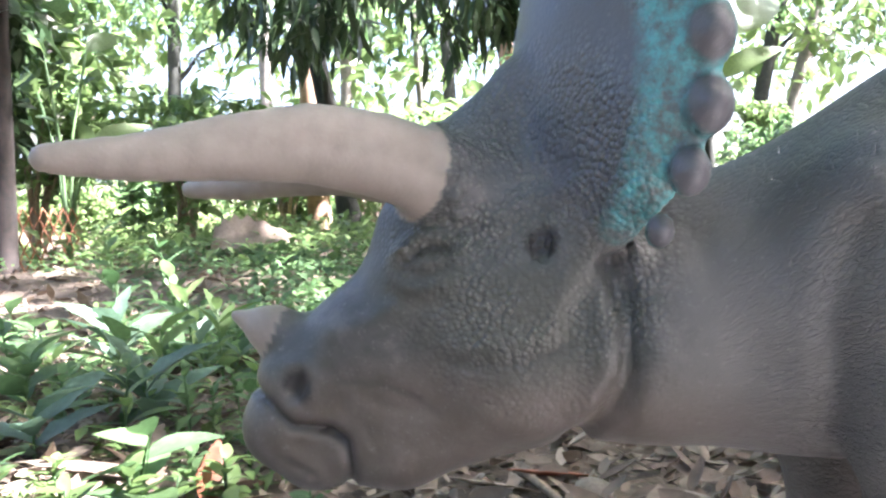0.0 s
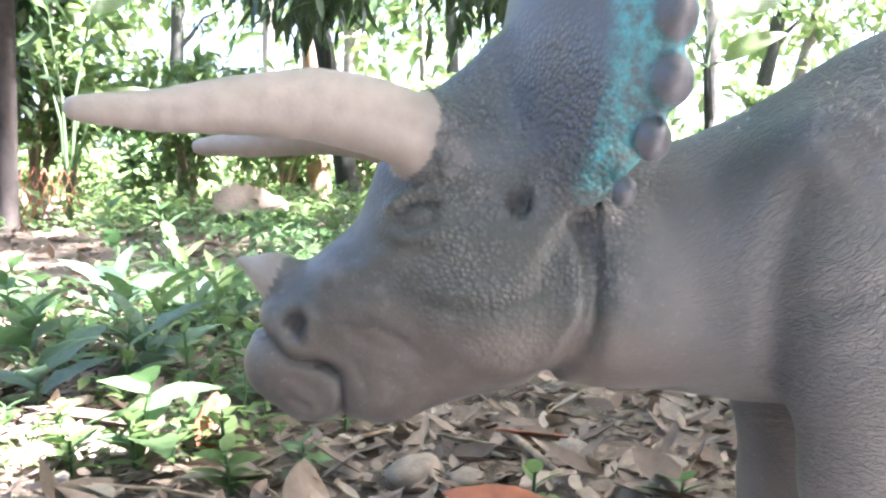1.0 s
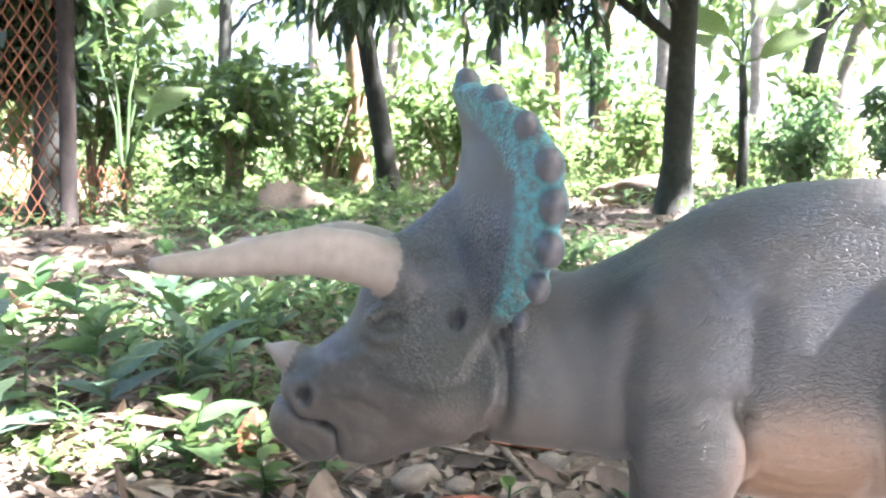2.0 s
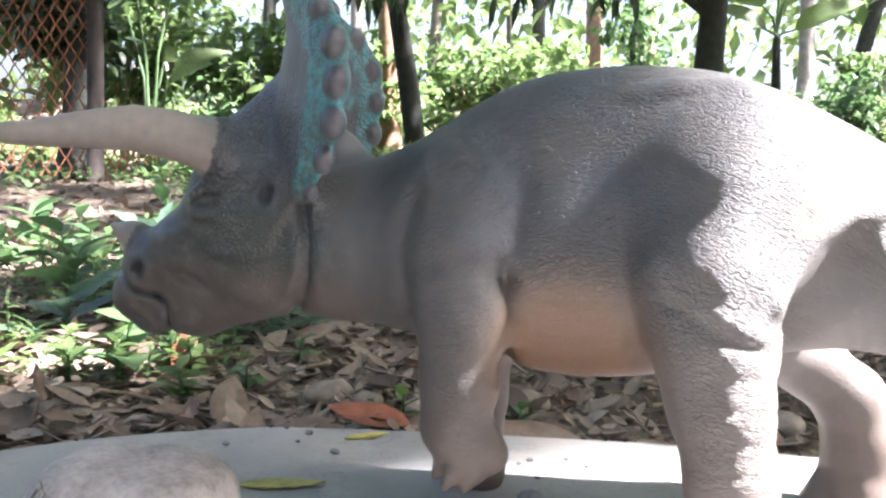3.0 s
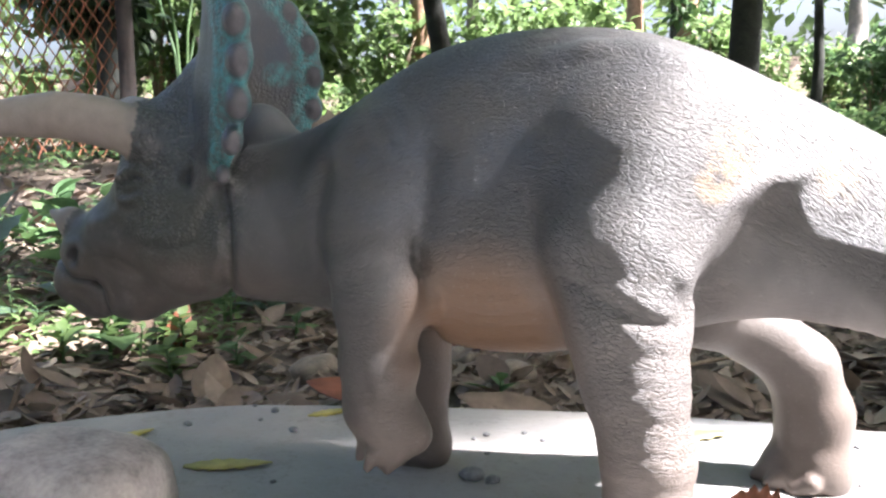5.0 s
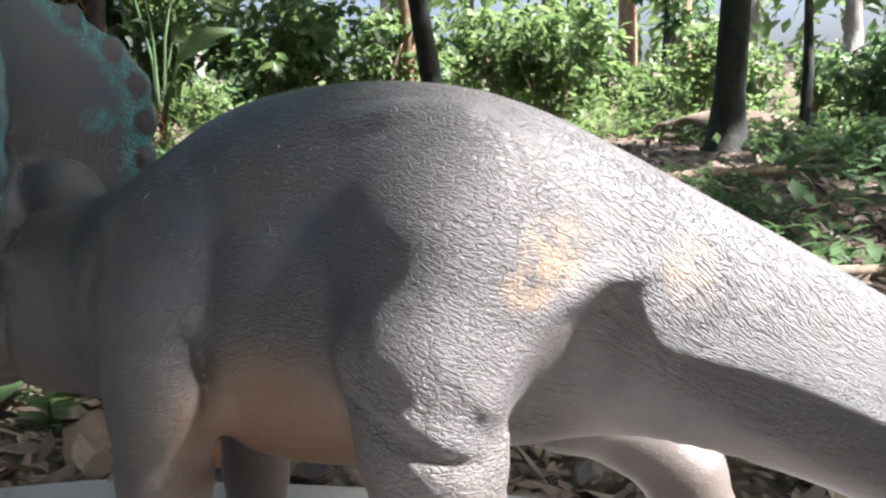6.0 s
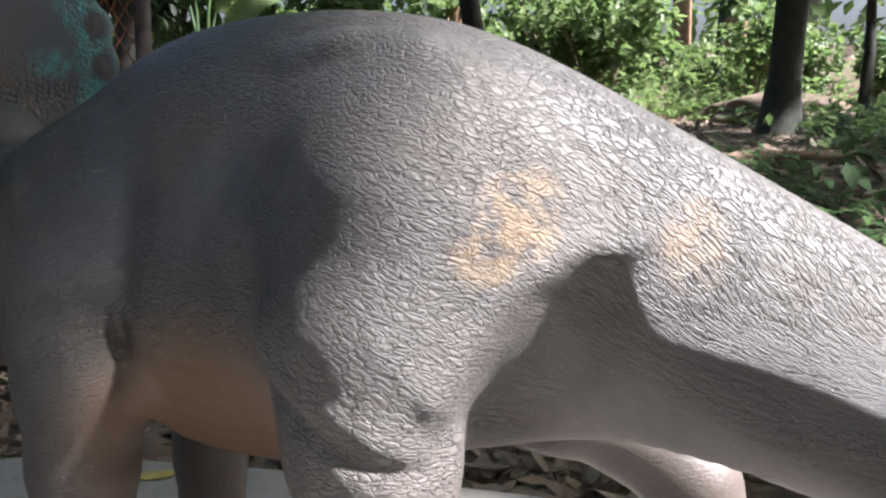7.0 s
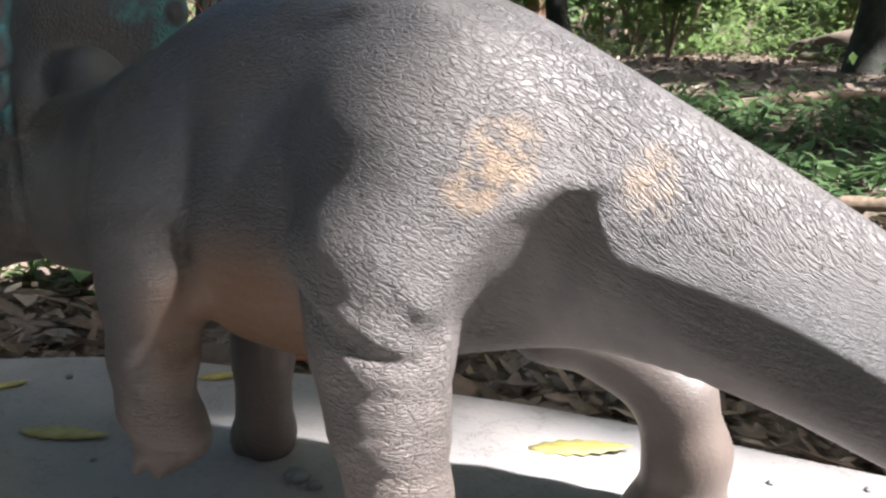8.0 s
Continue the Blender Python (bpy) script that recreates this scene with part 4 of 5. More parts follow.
twig([(0.085, 1.20, 0.02), (0.105, 1.10, 0.026), (0.14, 0.955, 0.018)], 0.006, 0.0045, "dry brown twig lying on dead leaves")
twig([(-0.11, 1.16, 0.012), (-0.07, 1.185, 0.016), (-0.04, 1.20, 0.012)], 0.004, 0.003, "short dry twig on dead leaves")
twig([(-0.42, 0.93, 0.012), (-0.30, 0.905, 0.02), (-0.20, 0.89, 0.012)], 0.003, 0.002, "thin dry twig on bare soil")
twig([(0.45, 1.0, 0.02), (0.6, 1.05, 0.03), (0.78, 1.07, 0.02)], 0.004, 0.002, "thin dry twig on dead leaves")
twig([(0.55, 3.8, 0.03), (1.0, 4.1, 0.05), (1.6, 4.5, 0.04), (2.4, 4.9, 0.03)], 0.032, 0.02, "long fallen dry branch on the forest floor", "branch")
twig([(0.6, 2.0, 0.03), (1.0, 1.98, 0.04), (1.5, 2.15, 0.03)], 0.022, 0.014, "fallen dry branch on the forest floor", "branch")
twig([(-1.3, 2.9, 0.02), (-0.9, 3.1, 0.04), (-0.5, 3.05, 0.03)], 0.012, 0.007, "fallen dry stick on the forest floor", "branch")
nut = new("coconut_husk", lump("coconut_husk", (0.085, 0.075, 0.07), BARK_BROWN, 9, 0.08))
nut.matrix_world = pose(-1.43, 2.52, float(ground_z(-1.43, 2.52)) + 0.04)
tagged(nut, "brown coconut husk lying on the forest floor", "husk")


# ---- green herbs ----
def herb_meshes():
    kinds = {}
    for key, (ln, w, mat, lob) in {"oval": (0.055, 0.027, GREEN, 0), "lance": (0.10, 0.026, GREEN_BRIGHT, 0), "broad": (0.11, 0.055, GREEN, 0), "blue": (0.16, 0.062, GREEN_BLUE, 1), "small": (0.035, 0.018, GREEN_BRIGHT, 0)}.items():
        v, f = blade(ln, w, 7, 0.28, 0.28, 0.02, lob)
        kinds[key] = mesh_of("leaf", v, f, mat)
    return kinds


LEAVES = herb_meshes()
HERB_LABELS = {"oval": "young green herb with oval leaves", "lance": "green herb with narrow bright leaves", "broad": "green seedling with broad glossy leaves",
               "blue": "low plant with broad blue-green leaves", "small": "low herb with small bright leaves"}


def herb(x, y, height, key, count, seed, size=1.0):
    rng = np.random.default_rng(seed)
    thing = new("herb")
    thing.matrix_world = pose(x, y, float(ground_z(x, y)) - 0.003)
    lean = rng.normal(0, 0.12, 2) * height
    n = 5
    pts = [(lean[0] * t * t, lean[1] * t * t, height * t) for t in np.linspace(0, 1, n)]
    v, f = tube(pts, np.linspace(0.0028, 0.0014, n) * size, 5)
    part("stem", mesh_of("stem", v, f, GREEN), thing)
    a = rng.uniform(0, 6.3)
    for i in range(count):
        t = 0.15 + 0.85 * (i + 0.5) / count
        a += 2.4 + rng.normal(0, 0.25)
        p = (lean[0] * t * t, lean[1] * t * t, height * t)
        up = rng.uniform(5, 40) + 20 * t
        s = size * rng.uniform(0.7, 1.2) * (1.1 - 0.35 * t)
        m = pose(*p, 0, 0, math.degrees(a)) @ pose(0, 0, 0, up, rng.uniform(-20, 20), 0) @ Matrix.Scale(s, 4)
        part("leaf", LEAVES[key], thing, m=m)
    return tagged(thing, HERB_LABELS[key], "plant", "herbs on the forest floor")


PLANTS = [(-0.95, 2.55, 0.36, "oval", 12, 1.5), (-0.72, 2.35, 0.34, "oval", 11, 1.4), (-0.82, 2.13, 0.12, "blue", 8, 1.2), (-1.00, 2.10, 0.14, "broad", 9, 1.1),
          (-0.55, 1.64, 0.16, "lance", 9, 1.0), (-0.64, 1.33, 0.08, "blue", 7, 1.0), (-0.51, 1.10, 0.07, "small", 12, 1.0), (-0.28, 1.07, 0.08, "small", 14, 1.1),
          (-0.69, 1.75, 0.13, "broad", 9, 0.9), (-0.84, 1.72, 0.12, "broad", 8, 1.2), (-0.74, 1.05, 0.06, "blue", 6, 1.2), (-0.37, 1.00, 0.08, "small", 14, 1.2),
          (-0.95, 1.89, 0.15, "broad", 10, 1.0), (-0.35, 1.13, 0.07, "oval", 9, 0.8), (-0.24, 0.94, 0.06, "small", 12, 1.2), (-0.26, 1.45, 0.10, "broad", 7, 0.9),
          (0.0, 1.52, 0.05, "oval", 7, 0.8), (-0.17, 1.02, 0.05, "oval", 8, 0.8), (-0.42, 1.40, 0.14, "oval", 10, 0.9), (-0.48, 1.85, 0.18, "lance", 10, 1.1),
          (-0.20, 1.90, 0.07, "oval", 8, 0.9), (-0.60, 2.05, 0.20, "lance", 11, 1.1), (-1.25, 2.3, 0.16, "broad", 9, 1.2), (-1.15, 1.75, 0.12, "blue", 7, 1.1),
          (-0.92, 1.45, 0.10, "broad", 8, 1.0), (-0.80, 1.22, 0.07, "broad", 7, 1.1), (-0.44, 0.98, 0.06, "small", 12, 1.1), (-0.55, 0.95, 0.05, "small", 11, 1.2),
          (0.10, 0.875, 0.05, "small", 5, 1.0), (0.26, 0.88, 0.04, "oval", 4, 0.8), (-0.30, 1.28, 0.12, "oval", 9, 0.9), (-0.36, 1.62, 0.10, "small", 12, 1.4),
          (-0.68, 1.52, 0.11, "oval", 9, 1.0), (-1.05, 1.55, 0.10, "oval", 8, 1.1), (-0.14, 1.22, 0.05, "oval", 6, 0.8), (-0.62, 1.18, 0.05, "oval", 6, 0.9)]
for i, (x, y, hgt, key, n, size) in enumerate(PLANTS):
    herb(x, y, hgt, key, n, 100 + i, size * 1.1)
rng = np.random.default_rng(17)
for i in range(46):
    y = 1.0 + 1.9 * rng.uniform()
    x = -0.22 - rng.uniform() * (0.35 + 0.62 * (y - 0.6))
    herb(x, y, rng.uniform(0.05, 0.17), ("oval", "lance", "broad", "blue", "small")[i % 5], int(rng.integers(7, 13)), 200 + i, rng.uniform(0.55, 0.95))


def undergrowth(count, xr, yr, size, seed, mat, height):
    """Low weeds further off, too many to count."""
    rng = np.random.default_rng(seed)
    kinds = [blade(1.0, w, 3, 0.25, 0.3) for w in (0.35, 0.5, 0.22)]
    b = Batch()
    for _ in range(count):
        x, y = rng.uniform(*xr), rng.uniform(*yr)
        if math.sin(1.7 * x + 0.6 * y) + math.sin(0.9 * y - 1.1 * x) + rng.normal(0, 0.6) < 0.1:
            continue
        h = height * rng.uniform(0.3, 1.0)
        z = float(ground_z(x, y))
        for k in range(7):
            v, f = kinds[rng.integers(3)]
            s = size * rng.uniform(0.5, 1.2)
            b.add((v * s, f), rot_z(rng.uniform(0, 6.3)) @ rot_x(rng.uniform(0.0, 0.9)), (x + rng.normal(0, size * 0.5), y + rng.normal(0, size * 0.5), z + h * rng.uniform(0.1, 1)))
    return b.mesh("undergrowth", mat)


tagged(new("undergrowth", undergrowth(520, (-1.35, -0.2), (0.95, 2.8), 0.038, 20, GREEN_BRIGHT, 0.07)), "low small-leaved weeds between the herbs", "weeds", kind="stuff")
tagged(new("undergrowth", undergrowth(2400, (-3.0, 1.2), (2.0, 5.4), 0.08, 21, GREEN, 0.13)), "low green weeds scattered on leaf litter", "weeds", kind="stuff")
tagged(new("undergrowth", undergrowth(2200, (-5, 3), (4.6, 9.5), 0.12, 22, GREEN_BRIGHT, 0.22)), "bright green weeds under the trees", "weeds", kind="stuff")
tagged(new("undergrowth", undergrowth(2000, (1.3, 6.5), (2.8, 9.0), 0.12, 23, GREEN, 0.24)), "green weeds with narrow leaves in shade", "weeds", kind="stuff")
tagged(new("undergrowth", undergrowth(1800, (-9, 9), (9.0, 14.5), 0.18, 24, GREEN_BRIGHT, 0.6)), "bright green weeds before the bank", "weeds", kind="stuff")


# ---- trees ----
def crown_mesh(clusters, leaf_len, leaf_w, mat, seed, hang=0.5, ok=None, n=4):
    """Sprays of leaves round each cluster's middle: (x, y, z, radius, count)."""
    rng = np.random.default_rng(seed)
    kinds = [blade(leaf_len * k, leaf_w * k, n, 0.2, 0.25) for k in (0.75, 1.0, 1.25)]
    b = Batch()
    for cx, cy, cz, r, count in clusters:
        sprays = max(1, count // 9)
        for _ in range(sprays):
            d = rng.normal(0, 1, 3)
            d /= np.linalg.norm(d)
            p = np.array((cx, cy, cz)) + d * r * rng.uniform(0.15, 1.0) ** 0.6 * np.array((1, 1, 0.75))
            if ok and not ok(p):
                continue
            a0 = rng.uniform(0, 6.3)
            for k in range(9):
                q = p + rng.normal(0, leaf_len * 0.35, 3)
                if ok and not ok(q):
                    continue
                b.add(kinds[rng.integers(3)], rot_z(a0 + k * 2.4 + rng.normal(0, 0.3)) @ rot_x(-hang + rng.normal(0, 0.45)) @ rot_y(rng.normal(0, 0.4)), q)
    return b.mesh("crown", mat)


def tree(x, y, height, r, lean, bark, clusters, leaf, label, seed, bend=0.05, name="tree", ok=None):
    thing = new(name)
    z0 = float(ground_z(x, y))
    thing.matrix_world = pose(x, y, z0 - 0.03)
    rng = np.random.default_rng(seed)
    n = 12
    t = np.linspace(0, 1, n)
    pts = np.stack([lean[0] * height * t + bend * np.sin(3 * t + seed), lean[1] * height * t + bend * np.sin(2.3 * t), height * t], 1)
    rad = r * (1 - 0.45 * t) * (1 + 0.35 * np.exp(-t * height / 0.10))
    v, f = tube(pts, rad, 14, 0.07, seed)
    part("trunk", mesh_of("trunk", v, f, bark), thing)
    for cx, cy, cz, cr, cn in clusters:
        end = np.array((cx - x, cy - y, cz - z0))
        st = pts[int(np.clip((cz - z0 - 0.4) / height, 0.35, 0.97) * (n - 1))]
        mid = (st + end) / 2 + (0, 0, 0.15 * np.linalg.norm(end - st))
        if ok and (np.linalg.norm(end - st) > 3.0 or not all(ok(st + (end - st) * k + np.array((x, y, z0))) for k in (0.25, 0.5, 0.75, 1.0))):
            continue
        v, f = tube([st, (st + mid) / 2 + rng.normal(0, 0.03, 3), mid, end], [r * 0.4, r * 0.3, r * 0.22, r * 0.08], 7, 0.1, seed)
        part("limb", mesh_of("limb", v, f, bark), thing)
    if clusters:
        ln, w, mat, hang = leaf
        local = [(cx - x, cy - y, cz - z0, cr, cn) for cx, cy, cz, cr, cn in clusters]
        test = (lambda p: ok(p + np.array((x, y, z0)))) if ok else None
        part("crown", crown_mesh(local, ln, w, mat, seed, hang, test), thing)
    return tagged(thing, label, "tree", "trees of the wood")


DARK_SPRAY = (0.20, 0.045, GREEN_DARK, 0.9)
BRIGHT_SPRAY = (0.16, 0.08, GREEN_BRIGHT, 0.4)
MID_SPRAY = (0.16, 0.07, GREEN, 0.5)
tree(1.49, 6.36, 4.6, 0.115, (0.012, 0.0), BARK_DARK,
     [(0.15, 6.1, 1.95, 0.45, 260), (0.75, 6.2, 1.9, 0.40, 260), (1.2, 6.2, 2.1, 0.5, 260), (1.9, 6.4, 2.6, 0.6, 260), (1.0, 6.6, 2.9, 0.7, 300), (2.3, 6.1, 3.0, 0.6, 220), (0.3, 6.4, 2.7, 0.6, 260)],
     DARK_SPRAY, "tall tree with a straight dark trunk and drooping dark leaves", 31)
tree(-0.79, 7.6, 4.4, 0.10, (-0.17, 0.0), BARK_DARK, [(-1.0, 6.6, 1.95, 0.42, 260), (-1.35, 7.0, 2.3, 0.5, 260), (-0.7, 6.9, 2.4, 0.5, 240), (-1.6, 7.6, 3.0, 0.7, 260)],
     DARK_SPRAY, "slender leaning tree with narrow dark hanging leaves", 32, 0.04)
tree(-1.22, 8.4, 4.0, 0.11, (-0.02, 0.0), BARK_BROWN, [(-1.3, 8.4, 3.2, 0.7, 260), (-1.0, 8.9, 2.6, 0.5, 160)], MID_SPRAY, "tree with a sunlit orange-brown trunk", 33)
tree(1.12, 13.4, 6.5, 0.15, (0.0, 0.0), BARK_BROWN, [(1.0, 13.3, 5.0, 1.1, 360), (1.7, 13.6, 4.2, 0.9, 260)], MID_SPRAY, "tree with a straight brown trunk", 34)
tree(1.86, 13.1, 6.5, 0.17, (0.02, 0.0), BARK_BROWN, [(2.2, 13.1, 4.8, 1.1, 360), (1.5, 12.9, 3.9, 0.8, 240)], MID_SPRAY, "tree with a straight brown trunk", 35)
tree(1.62, 12.6, 3.4, 0.06, (0.0, 0.0), BARK_DARK, [(1.55, 12.5, 2.5, 0.6, 260), (1.8, 12.6, 2.0, 0.45, 160)], MID_SPRAY, "thin young tree with a dark stem", 36)
for i, (x, y, hh, r, ln) in enumerate([(0.25, 17.5, 7, 0.15, 0.0), (-0.25, 19, 7, 0.11, -0.03), (3.5, 17, 7, 0.16, 0.03), (6.2, 17.5, 7, 0.17, 0.22), (6.9, 18, 7, 0.14, 0.3), (-3.2, 16, 7, 0.13, 0.02),
                                       (-5.2, 17, 7, 0.15, 0.05), (-6.4, 15, 7, 0.12, -0.04), (4.9, 15.5, 7, 0.14, -0.02), (8.4, 16, 7, 0.16, 0.05), (-2.0, 18.5, 7, 0.14, 0.03)]):
    tree(x, y, hh, r, (ln, 0.0), BARK_GREY if i % 3 else BARK_DARK, [(x + ln * 4 - 0.4, y, 5.2, 1.4, 380), (x + ln * 4 + 0.9, y + 0.3, 4.3, 1.1, 260)], MID_SPRAY, "distant tree with a grey trunk behind the bank", 40 + i)


# ---- shrubs ----
def shrub_parts(seed, mat, leaf_len, leaf_w, height, spread_r, count):
    rng = np.random.default_rng(seed)
    stems, clusters = [], []
    for k in range(7):
        a = rng.uniform(0, 6.3)
        e = np.array((math.cos(a) * spread_r * rng.uniform(0.2, 0.9), math.sin(a) * spread_r * rng.uniform(0.2, 0.9), height * rng.uniform(0.55, 1.0)))
        stems.append(tube([(0, 0, 0), e * (0.25, 0.25, 0.45), e * (0.65, 0.65, 0.8), e], [0.018, 0.014, 0.010, 0.004], 5))
        clusters.append((*e, 0.32 * height, count // 10))
        clusters.append((*(e * (0.7, 0.7, 0.62)), 0.26 * height, count // 20))
    return [mesh_of("stem", v, f, TWIG) for v, f in stems], crown_mesh(clusters, leaf_len, leaf_w, mat, seed, 0.2, None, 4)


def place_shrub(kit, x, y, turn, size, label):
    thing = new("shrub")
    thing.matrix_world = pose(x, y, float(ground_z(x, y)) - 0.02, 0, 0, turn) @ Matrix.Scale(size, 4)
    for me in kit[0]:
        part("stem", me, thing)
    part("crown", kit[1], thing)
    return tagged(thing, label, "shrub", "shrubs of the wood")


SHRUB_A = shrub_parts(61, GREEN_BRIGHT, 0.13, 0.07, 1.4, 0.55, 900)
SHRUB_B = shrub_parts(62, GREEN, 0.15, 0.06, 1.3, 0.6, 900)
SHRUB_C = shrub_parts(63, GREEN_BRIGHT, 0.09, 0.05, 1.2, 0.5, 1100)
rng = np.random.default_rng(7)
for i in range(64):
    kit = (SHRUB_A, SHRUB_B, SHRUB_C)[i % 3]
    y = 9.4 + 4.0 * rng.uniform() if i < 46 else rng.uniform(13.5, 16)
    x = rng.uniform(-0.52, 0.52) * (y + 3)
    place_shrub(kit, x, y, rng.uniform(0, 360), (rng.uniform(0.6, 1.0) if y < 13.4 else rng.uniform(0.4, 0.7)), "sunlit bright green shrub" if i % 3 != 1 else "green shrub with narrow leaves")
for x, y, size, kit in ((-1.9, 6.6, 0.8, SHRUB_A), (-2.3, 7.6, 1.2, SHRUB_C), (-1.5, 8.3, 1.2, SHRUB_C), (-0.3, 8.6, 0.9, SHRUB_A), (0.1, 8.0, 0.75, SHRUB_A), (2.9, 8.0, 0.7, SHRUB_B), (3.6, 7.0, 0.8, SHRUB_B), (4.4, 8.0, 0.9, SHRUB_B), (3.2, 5.6, 0.5, SHRUB_B), (-2.9, 6.2, 1.1, SHRUB_C), (-3.6, 7.0, 1.4, SHRUB_A)):
    place_shrub(kit, x, y, 50 * x, size, "leafy green shrub at the wood's edge")


# ---- broad-leaved plants ----
def big_leaf_plant(x, y, stalks, label, seed, stem_h=0.0):
    """A plant with a few very large paddle leaves on long stalks: (turn, height, reach, leaf length)."""
    thing = new("broad_leaf_plant")
    thing.matrix_world = pose(x, y, float(ground_z(x, y)) - 0.02)
    if stem_h:
        v, f = tube([(0, 0, 0), (0.02, 0, stem_h * 0.5), (0.0, 0, stem_h)], [0.05, 0.042, 0.03], 9, 0.05, seed)
        part("stem", mesh_of("stem", v, f, BARK_DARK), thing)
    for turn, h, reach, ln in stalks:
        a = radians(turn)
        e = np.array((math.cos(a) * reach, math.sin(a) * reach, h))
        s0 = np.array((0, 0, stem_h))
        v, f = tube([s0, s0 + (e - s0) * (0.3, 0.3, 0.6), e], [0.014, 0.011, 0.007], 6)
        part("stalk", mesh_of("stalk", v, f, GREEN), thing)
        v, f = blade(ln, ln * 0.42, 11, 0.25, 0.55, 0.015)
        part("leaf", mesh_of("leaf", v, f, GREEN_BRIGHT), thing, m=Matrix.Translation(e) @ pose(0, 0, 0, 0, 0, turn - 90) @ pose(0, 0, 0, 40, 0, 0) @ pose(0, 0, 0, 0, 62 if math.cos(a) > 0 else -62, 0))
    return tagged(thing, label, "plant")


big_leaf_plant(2.14, 7.0, [(15, 1.60, 0.12, 1.0), (160, 1.45, 0.12, 0.6), (200, 1.25, 0.10, 0.45), (340, 1.25, 0.14, 0.5), (80, 1.7, 0.1, 0.8)], "young banana plant with large bright green leaves", 71, 1.2)
big_leaf_plant(-2.35, 5.5, [(10, 0.72, 0.16, 0.36), (80, 0.8, 0.16, 0.34), (330, 0.62, 0.2, 0.30), (160, 1.1, 0.2, 0.34), (250, 1.3, 0.14, 0.32), (40, 1.35, 0.16, 0.34)], "plant with large heart-shaped bright green leaves by the fence", 72)
big_leaf_plant(3.4, 6.2, [(200, 2.1, 0.4, 0.8), (160, 1.9, 0.5, 0.7), (230, 2.3, 0.3, 0.7)], "banana plant with large bright green leaves", 73, 1.6)

# ---- curled dead frond and low mound ----
v, f = blade(0.42, 0.30, 15, 0.5, 0.75, 0.03, 1)
frond = new("dead_frond", mesh_of("dead_frond", v, f, DRY))
frond.matrix_world = pose(-1.36, 5.12, float(ground_z(-1.3, 5.1)) + 0.10, 38, 40, -82)
tagged(frond, "curled pale brown dead frond on the ground", "frond")
mound = new("soil_mound", lump("soil_mound", (0.75, 0.6, 0.22), SOIL, 12, 0.2, 4))
mound.matrix_world = pose(1.75, 8.6, float(ground_z(1.75, 8.6)) + 0.03)
tagged(mound, "low mound of dark earth under the trees", "mound")


# ---- fence ----
def build_fence():
    thing = new("chain_link_fence")
    thing.matrix_world = pose(-2.45, 4.92, float(ground_z(-2.45, 4.92)))
    v, f = tube([(0, 0, -0.05), (0.012, 0, 1.2), (0.03, 0, 2.6)], [0.05, 0.048, 0.046], 10, 0.06, 4)
    part("post", mesh_of("post", v, f, POST), thing, "dark rusty post")
    cell_w, cell_h, high = 0.078, 0.125, 2.2
    pts = [((0.5 + 0.5 * (-1) ** k) * cell_w * 0.5, 0.004 * (-1) ** k, k * cell_h / 2) for k in range(int(high / cell_h * 2))]
    v, f = tube(pts, [0.006] * len(pts), 4)
    wire = mesh_of("wire", v, f, RUST)
    v2 = v.copy()
    v2[:, 0] = cell_w * 0.5 - v2[:, 0]
    wire_b = mesh_of("wire", v2, f, RUST)
    for i in range(46):
        part("wire", (wire, wire_b)[i % 2], thing, m=pose(-0.06 - i * cell_w / 2, -0.01 * i, 0.02))
    for i in range(12):
        part("wire", (wire, wire_b)[i % 2], thing, m=pose(0.03 + i * 0.012, 0.06 + i * cell_w / 2, -1.75, 0, 0, 70))
    return tagged(thing, "rusty brown chain-link fence with a post", "fence")


build_fence()
tree(-2.64, 5.10, 3.0, 0.11, (0.0, 0.0), BARK_DARK, [(-2.74, 5.15, 1.25, 0.22, 300), (-2.72, 5.15, 1.65, 0.30, 420), (-2.85, 5.2, 2.1, 0.4, 420), (-3.2, 5.4, 1.9, 0.4, 300), (-2.75, 5.3, 1.15, 0.28, 500), (-3.0, 5.35, 1.35, 0.35, 600), (-2.65, 5.25, 1.65, 0.3, 400)],
     (0.12, 0.06, GREEN_DARK, 0.6), "dark leafy tree close behind the fence", 81)


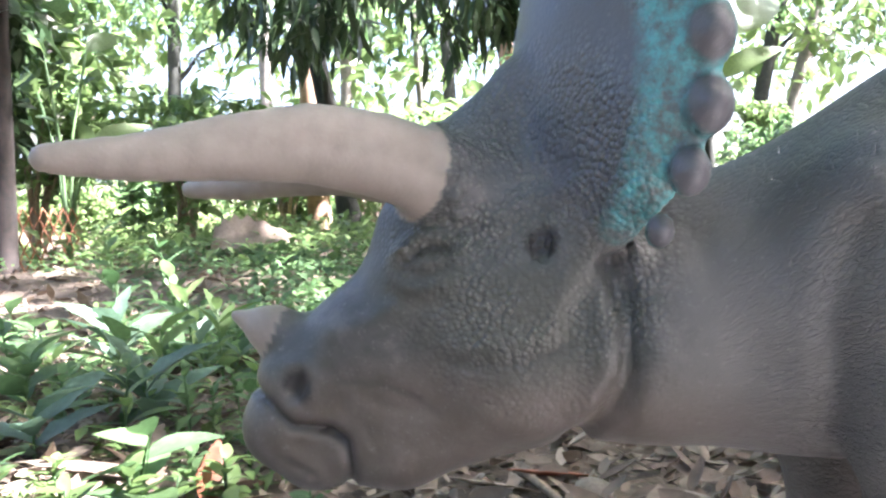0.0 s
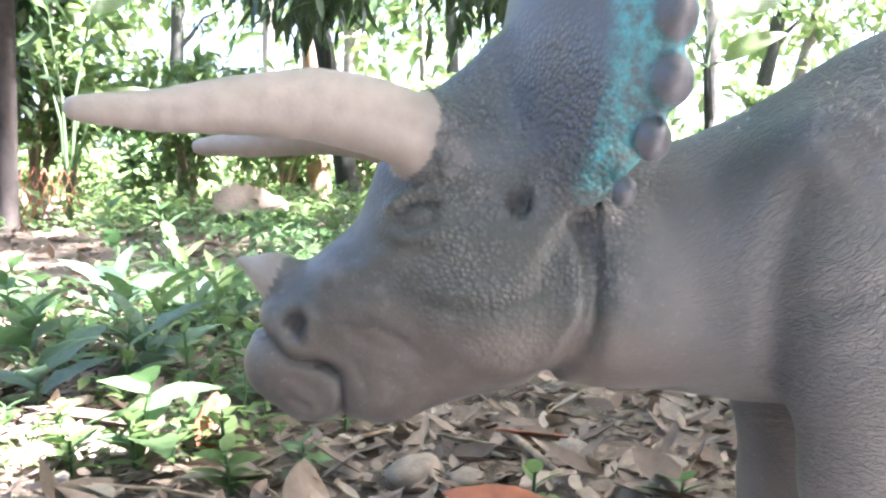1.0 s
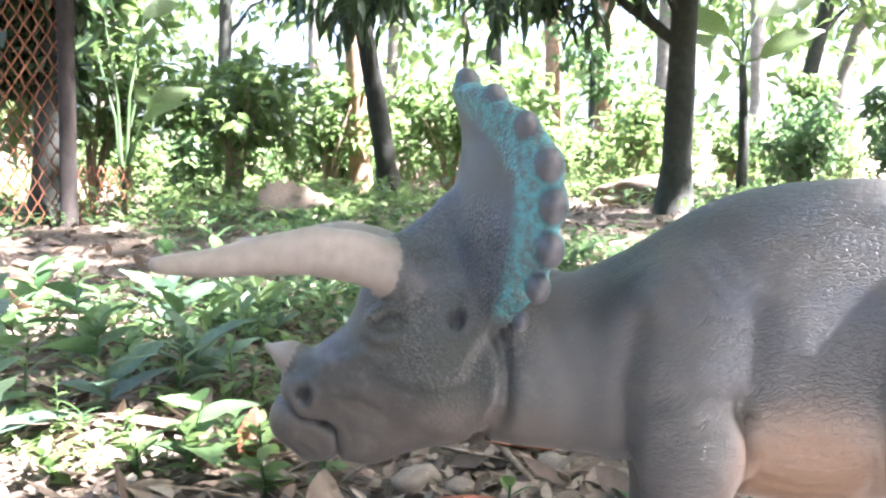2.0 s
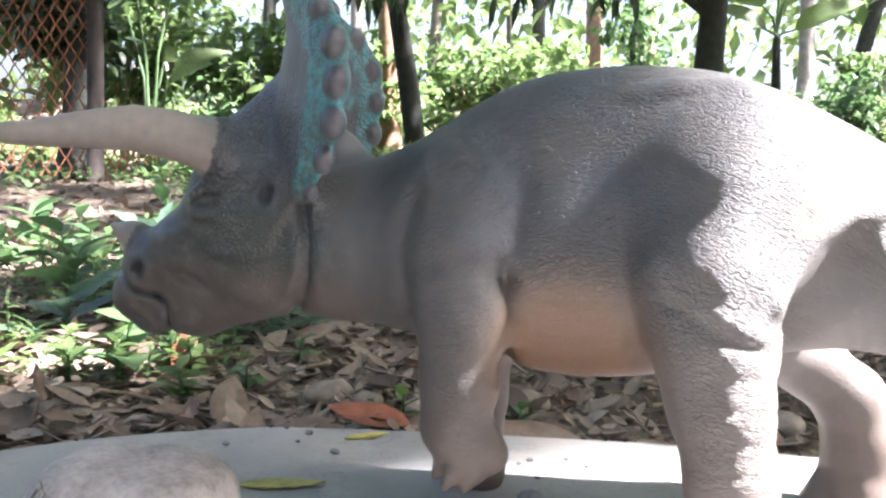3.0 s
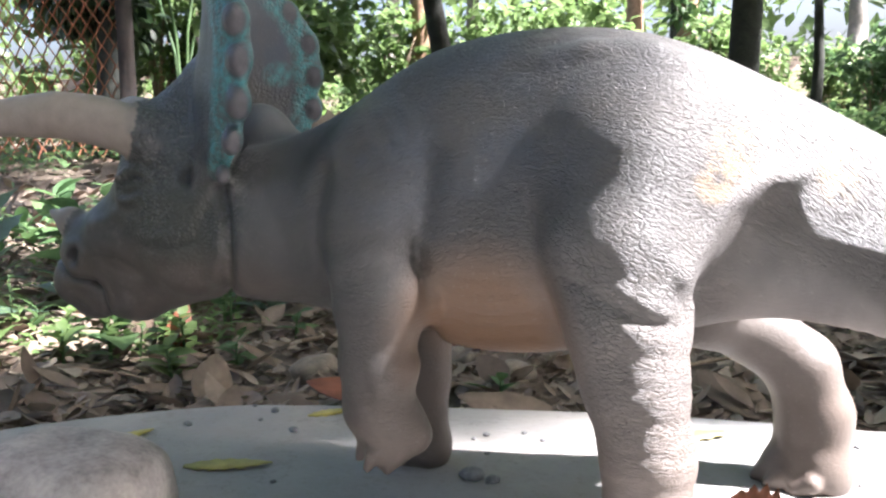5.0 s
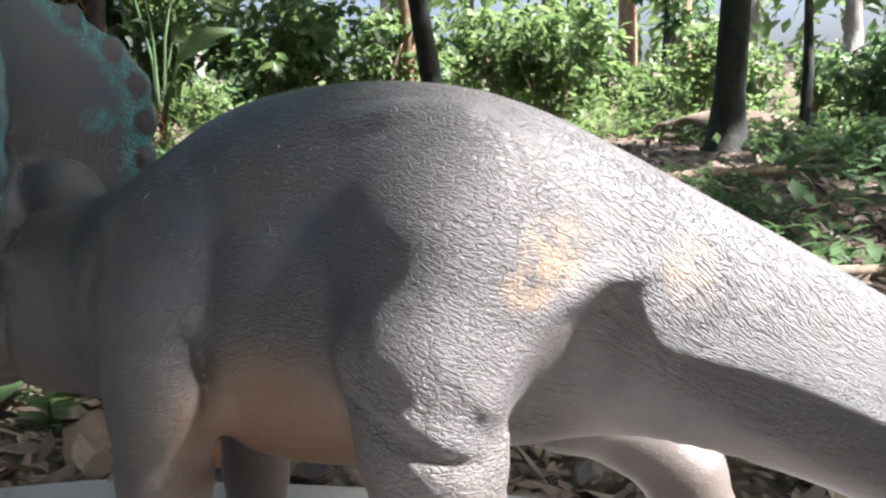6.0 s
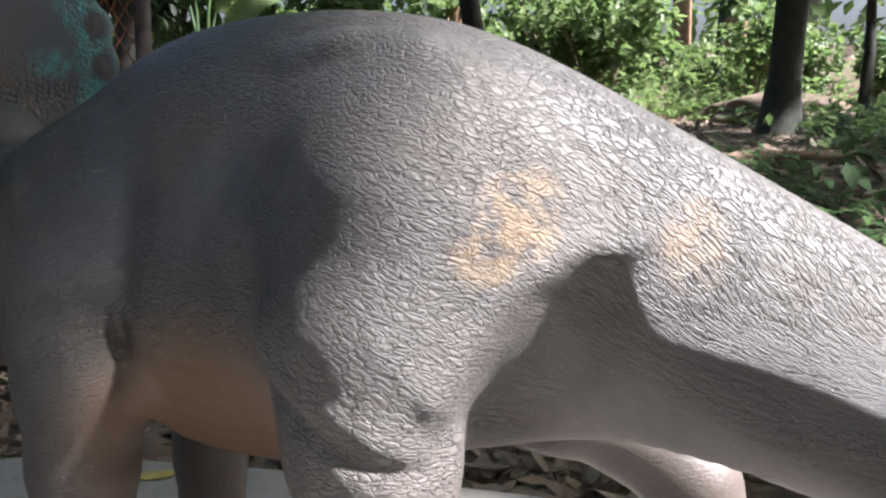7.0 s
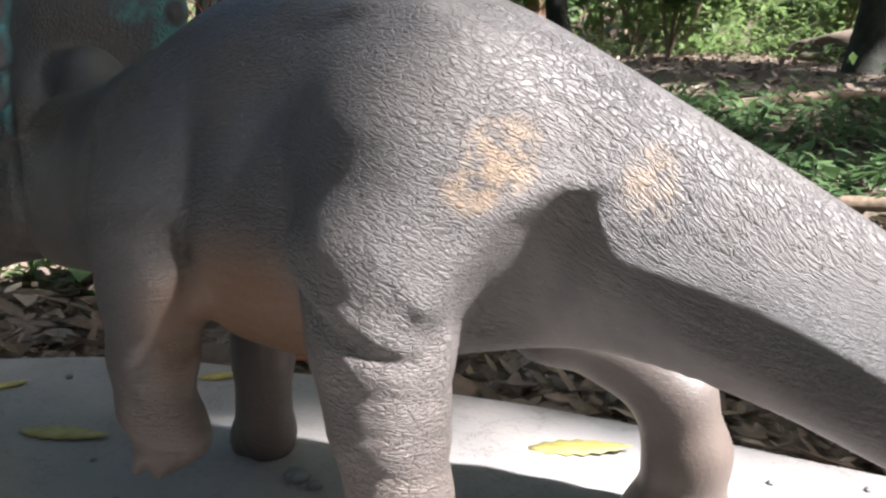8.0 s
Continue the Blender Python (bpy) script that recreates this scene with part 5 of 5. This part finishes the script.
# ---- far woods ----
def far_woods(seed, count, inner, outer, z_hi, front):
    rng = np.random.default_rng(seed)
    leaf = blade(0.42, 0.22, 3, 0.2, 0.2)
    b = Batch()
    for _ in range(count):
        if front:
            y = rng.uniform(inner, outer)
            x = rng.uniform(-0.75, 0.75) * y
        else:
            a = rng.uniform(0.25 * math.pi, 1.75 * math.pi) + math.pi * 0.5
            d = rng.uniform(inner, outer)
            x, y = d * math.cos(a), d * math.sin(a)
        z = float(ground_z(x, y)) + z_hi * rng.uniform() ** 1.15
        if front and 0.5 < z - float(ground_z(x, y)) < 2.4 and rng.uniform() < 0.72:
            continue
        r = 0.55 + 0.35 * rng.uniform()
        # gaps open to the sky between the crowns
        if front and math.sin(0.9 * x + 0.3 * y) + math.sin(1.3 * z + 0.7 * x) + math.sin(0.45 * x - 0.9 * z) > 0.35:
            continue
        for k in range(10):
            b.add(leaf, rot_z(rng.uniform(0, 6.3)) @ rot_x(rng.normal(-0.4, 0.6)) @ rot_y(rng.normal(0, 0.5)), (x + rng.normal(0, r), y + rng.normal(0, r), max(z + rng.normal(0, r * 0.8), float(ground_z(x, y)))))
    # the front woods take the brighter leaf colour in place of pale haze
    return b.mesh("far_woods", GREEN_BRIGHT if front else GREEN_DARK)


tagged(new("far_woods", far_woods(91, 2000, 16.0, 26.0, 6.5, True)), "distant green woods with bright gaps of sky", "woods", kind="stuff")
# ring of leaves out of view, added to cut skylight from the sides
tagged(new("far_woods", far_woods(92, 2600, 11.0, 17.0, 6.0, False)), "unseen dense woods round the clearing, added to block low skylight", "woods", kind="stuff")


# ---- unseen trees added so that their crowns shade the statue's fore part ----
def lets_light(p):
    """False where the added crowns have gaps, set to let sun patches through."""
    k = (p[2] - 0.2) / SUN_TO.z
    x, y = p[0] - SUN_TO.x * k, p[1] - SUN_TO.y * k
    for cx, cy, rx, ry in ((0.87, 0.44, 0.80, 0.29), (0.42, 0.02, 0.26, 0.45), (-0.44, 1.03, 0.34, 0.24), (-0.9, 2.3, 0.3, 0.3)):
        if ((x - cx) / rx) ** 2 + ((y - cy) / ry) ** 2 < 1:
            return False
    if -1.0 < x < 0.30 and 0.15 < y < 2.2:
        return True
    return math.sin(5.1 * x + 1.3 * y) + math.sin(4.3 * y - 2.2 * x + 1) < 1.35


def roof(i0, i1, count):
    out = []
    for i in range(i0, i1):
        for j in range(13):
            out.append((1.0 + 0.85 * i + 0.2 * (j % 2), -4.2 + 0.95 * j, 3.5 + 0.25 * math.sin(2.1 * i + 1.3 * j), 0.62, count))
    return out


# extra leaves along the sun's path, added to shade the fore part
dense = [(0.32 * i + 0.05 * j + 3.4 * SUN_TO.x / SUN_TO.z, 0.2 + 0.33 * j + 3.4 * SUN_TO.y / SUN_TO.z, 3.6, 0.30, 150) for i in range(-2, 2) for j in range(4)]
tree(5.6, -1.2, 3.6, 0.10, (-0.06, 0.05), BARK_GREY, roof(1, 7, 360) + dense, (0.17, 0.085, GREEN, 0.3), "unseen spreading tree, added so its leafy crown shades the clearing", 95, ok=lets_light)
tree(-2.6, -1.9, 3.6, 0.10, (0.04, 0.05), BARK_GREY, roof(-4, 1, 320), (0.17, 0.085, GREEN, 0.3), "unseen spreading tree, added for the shade of its broad leafy crown", 96, ok=lets_light)
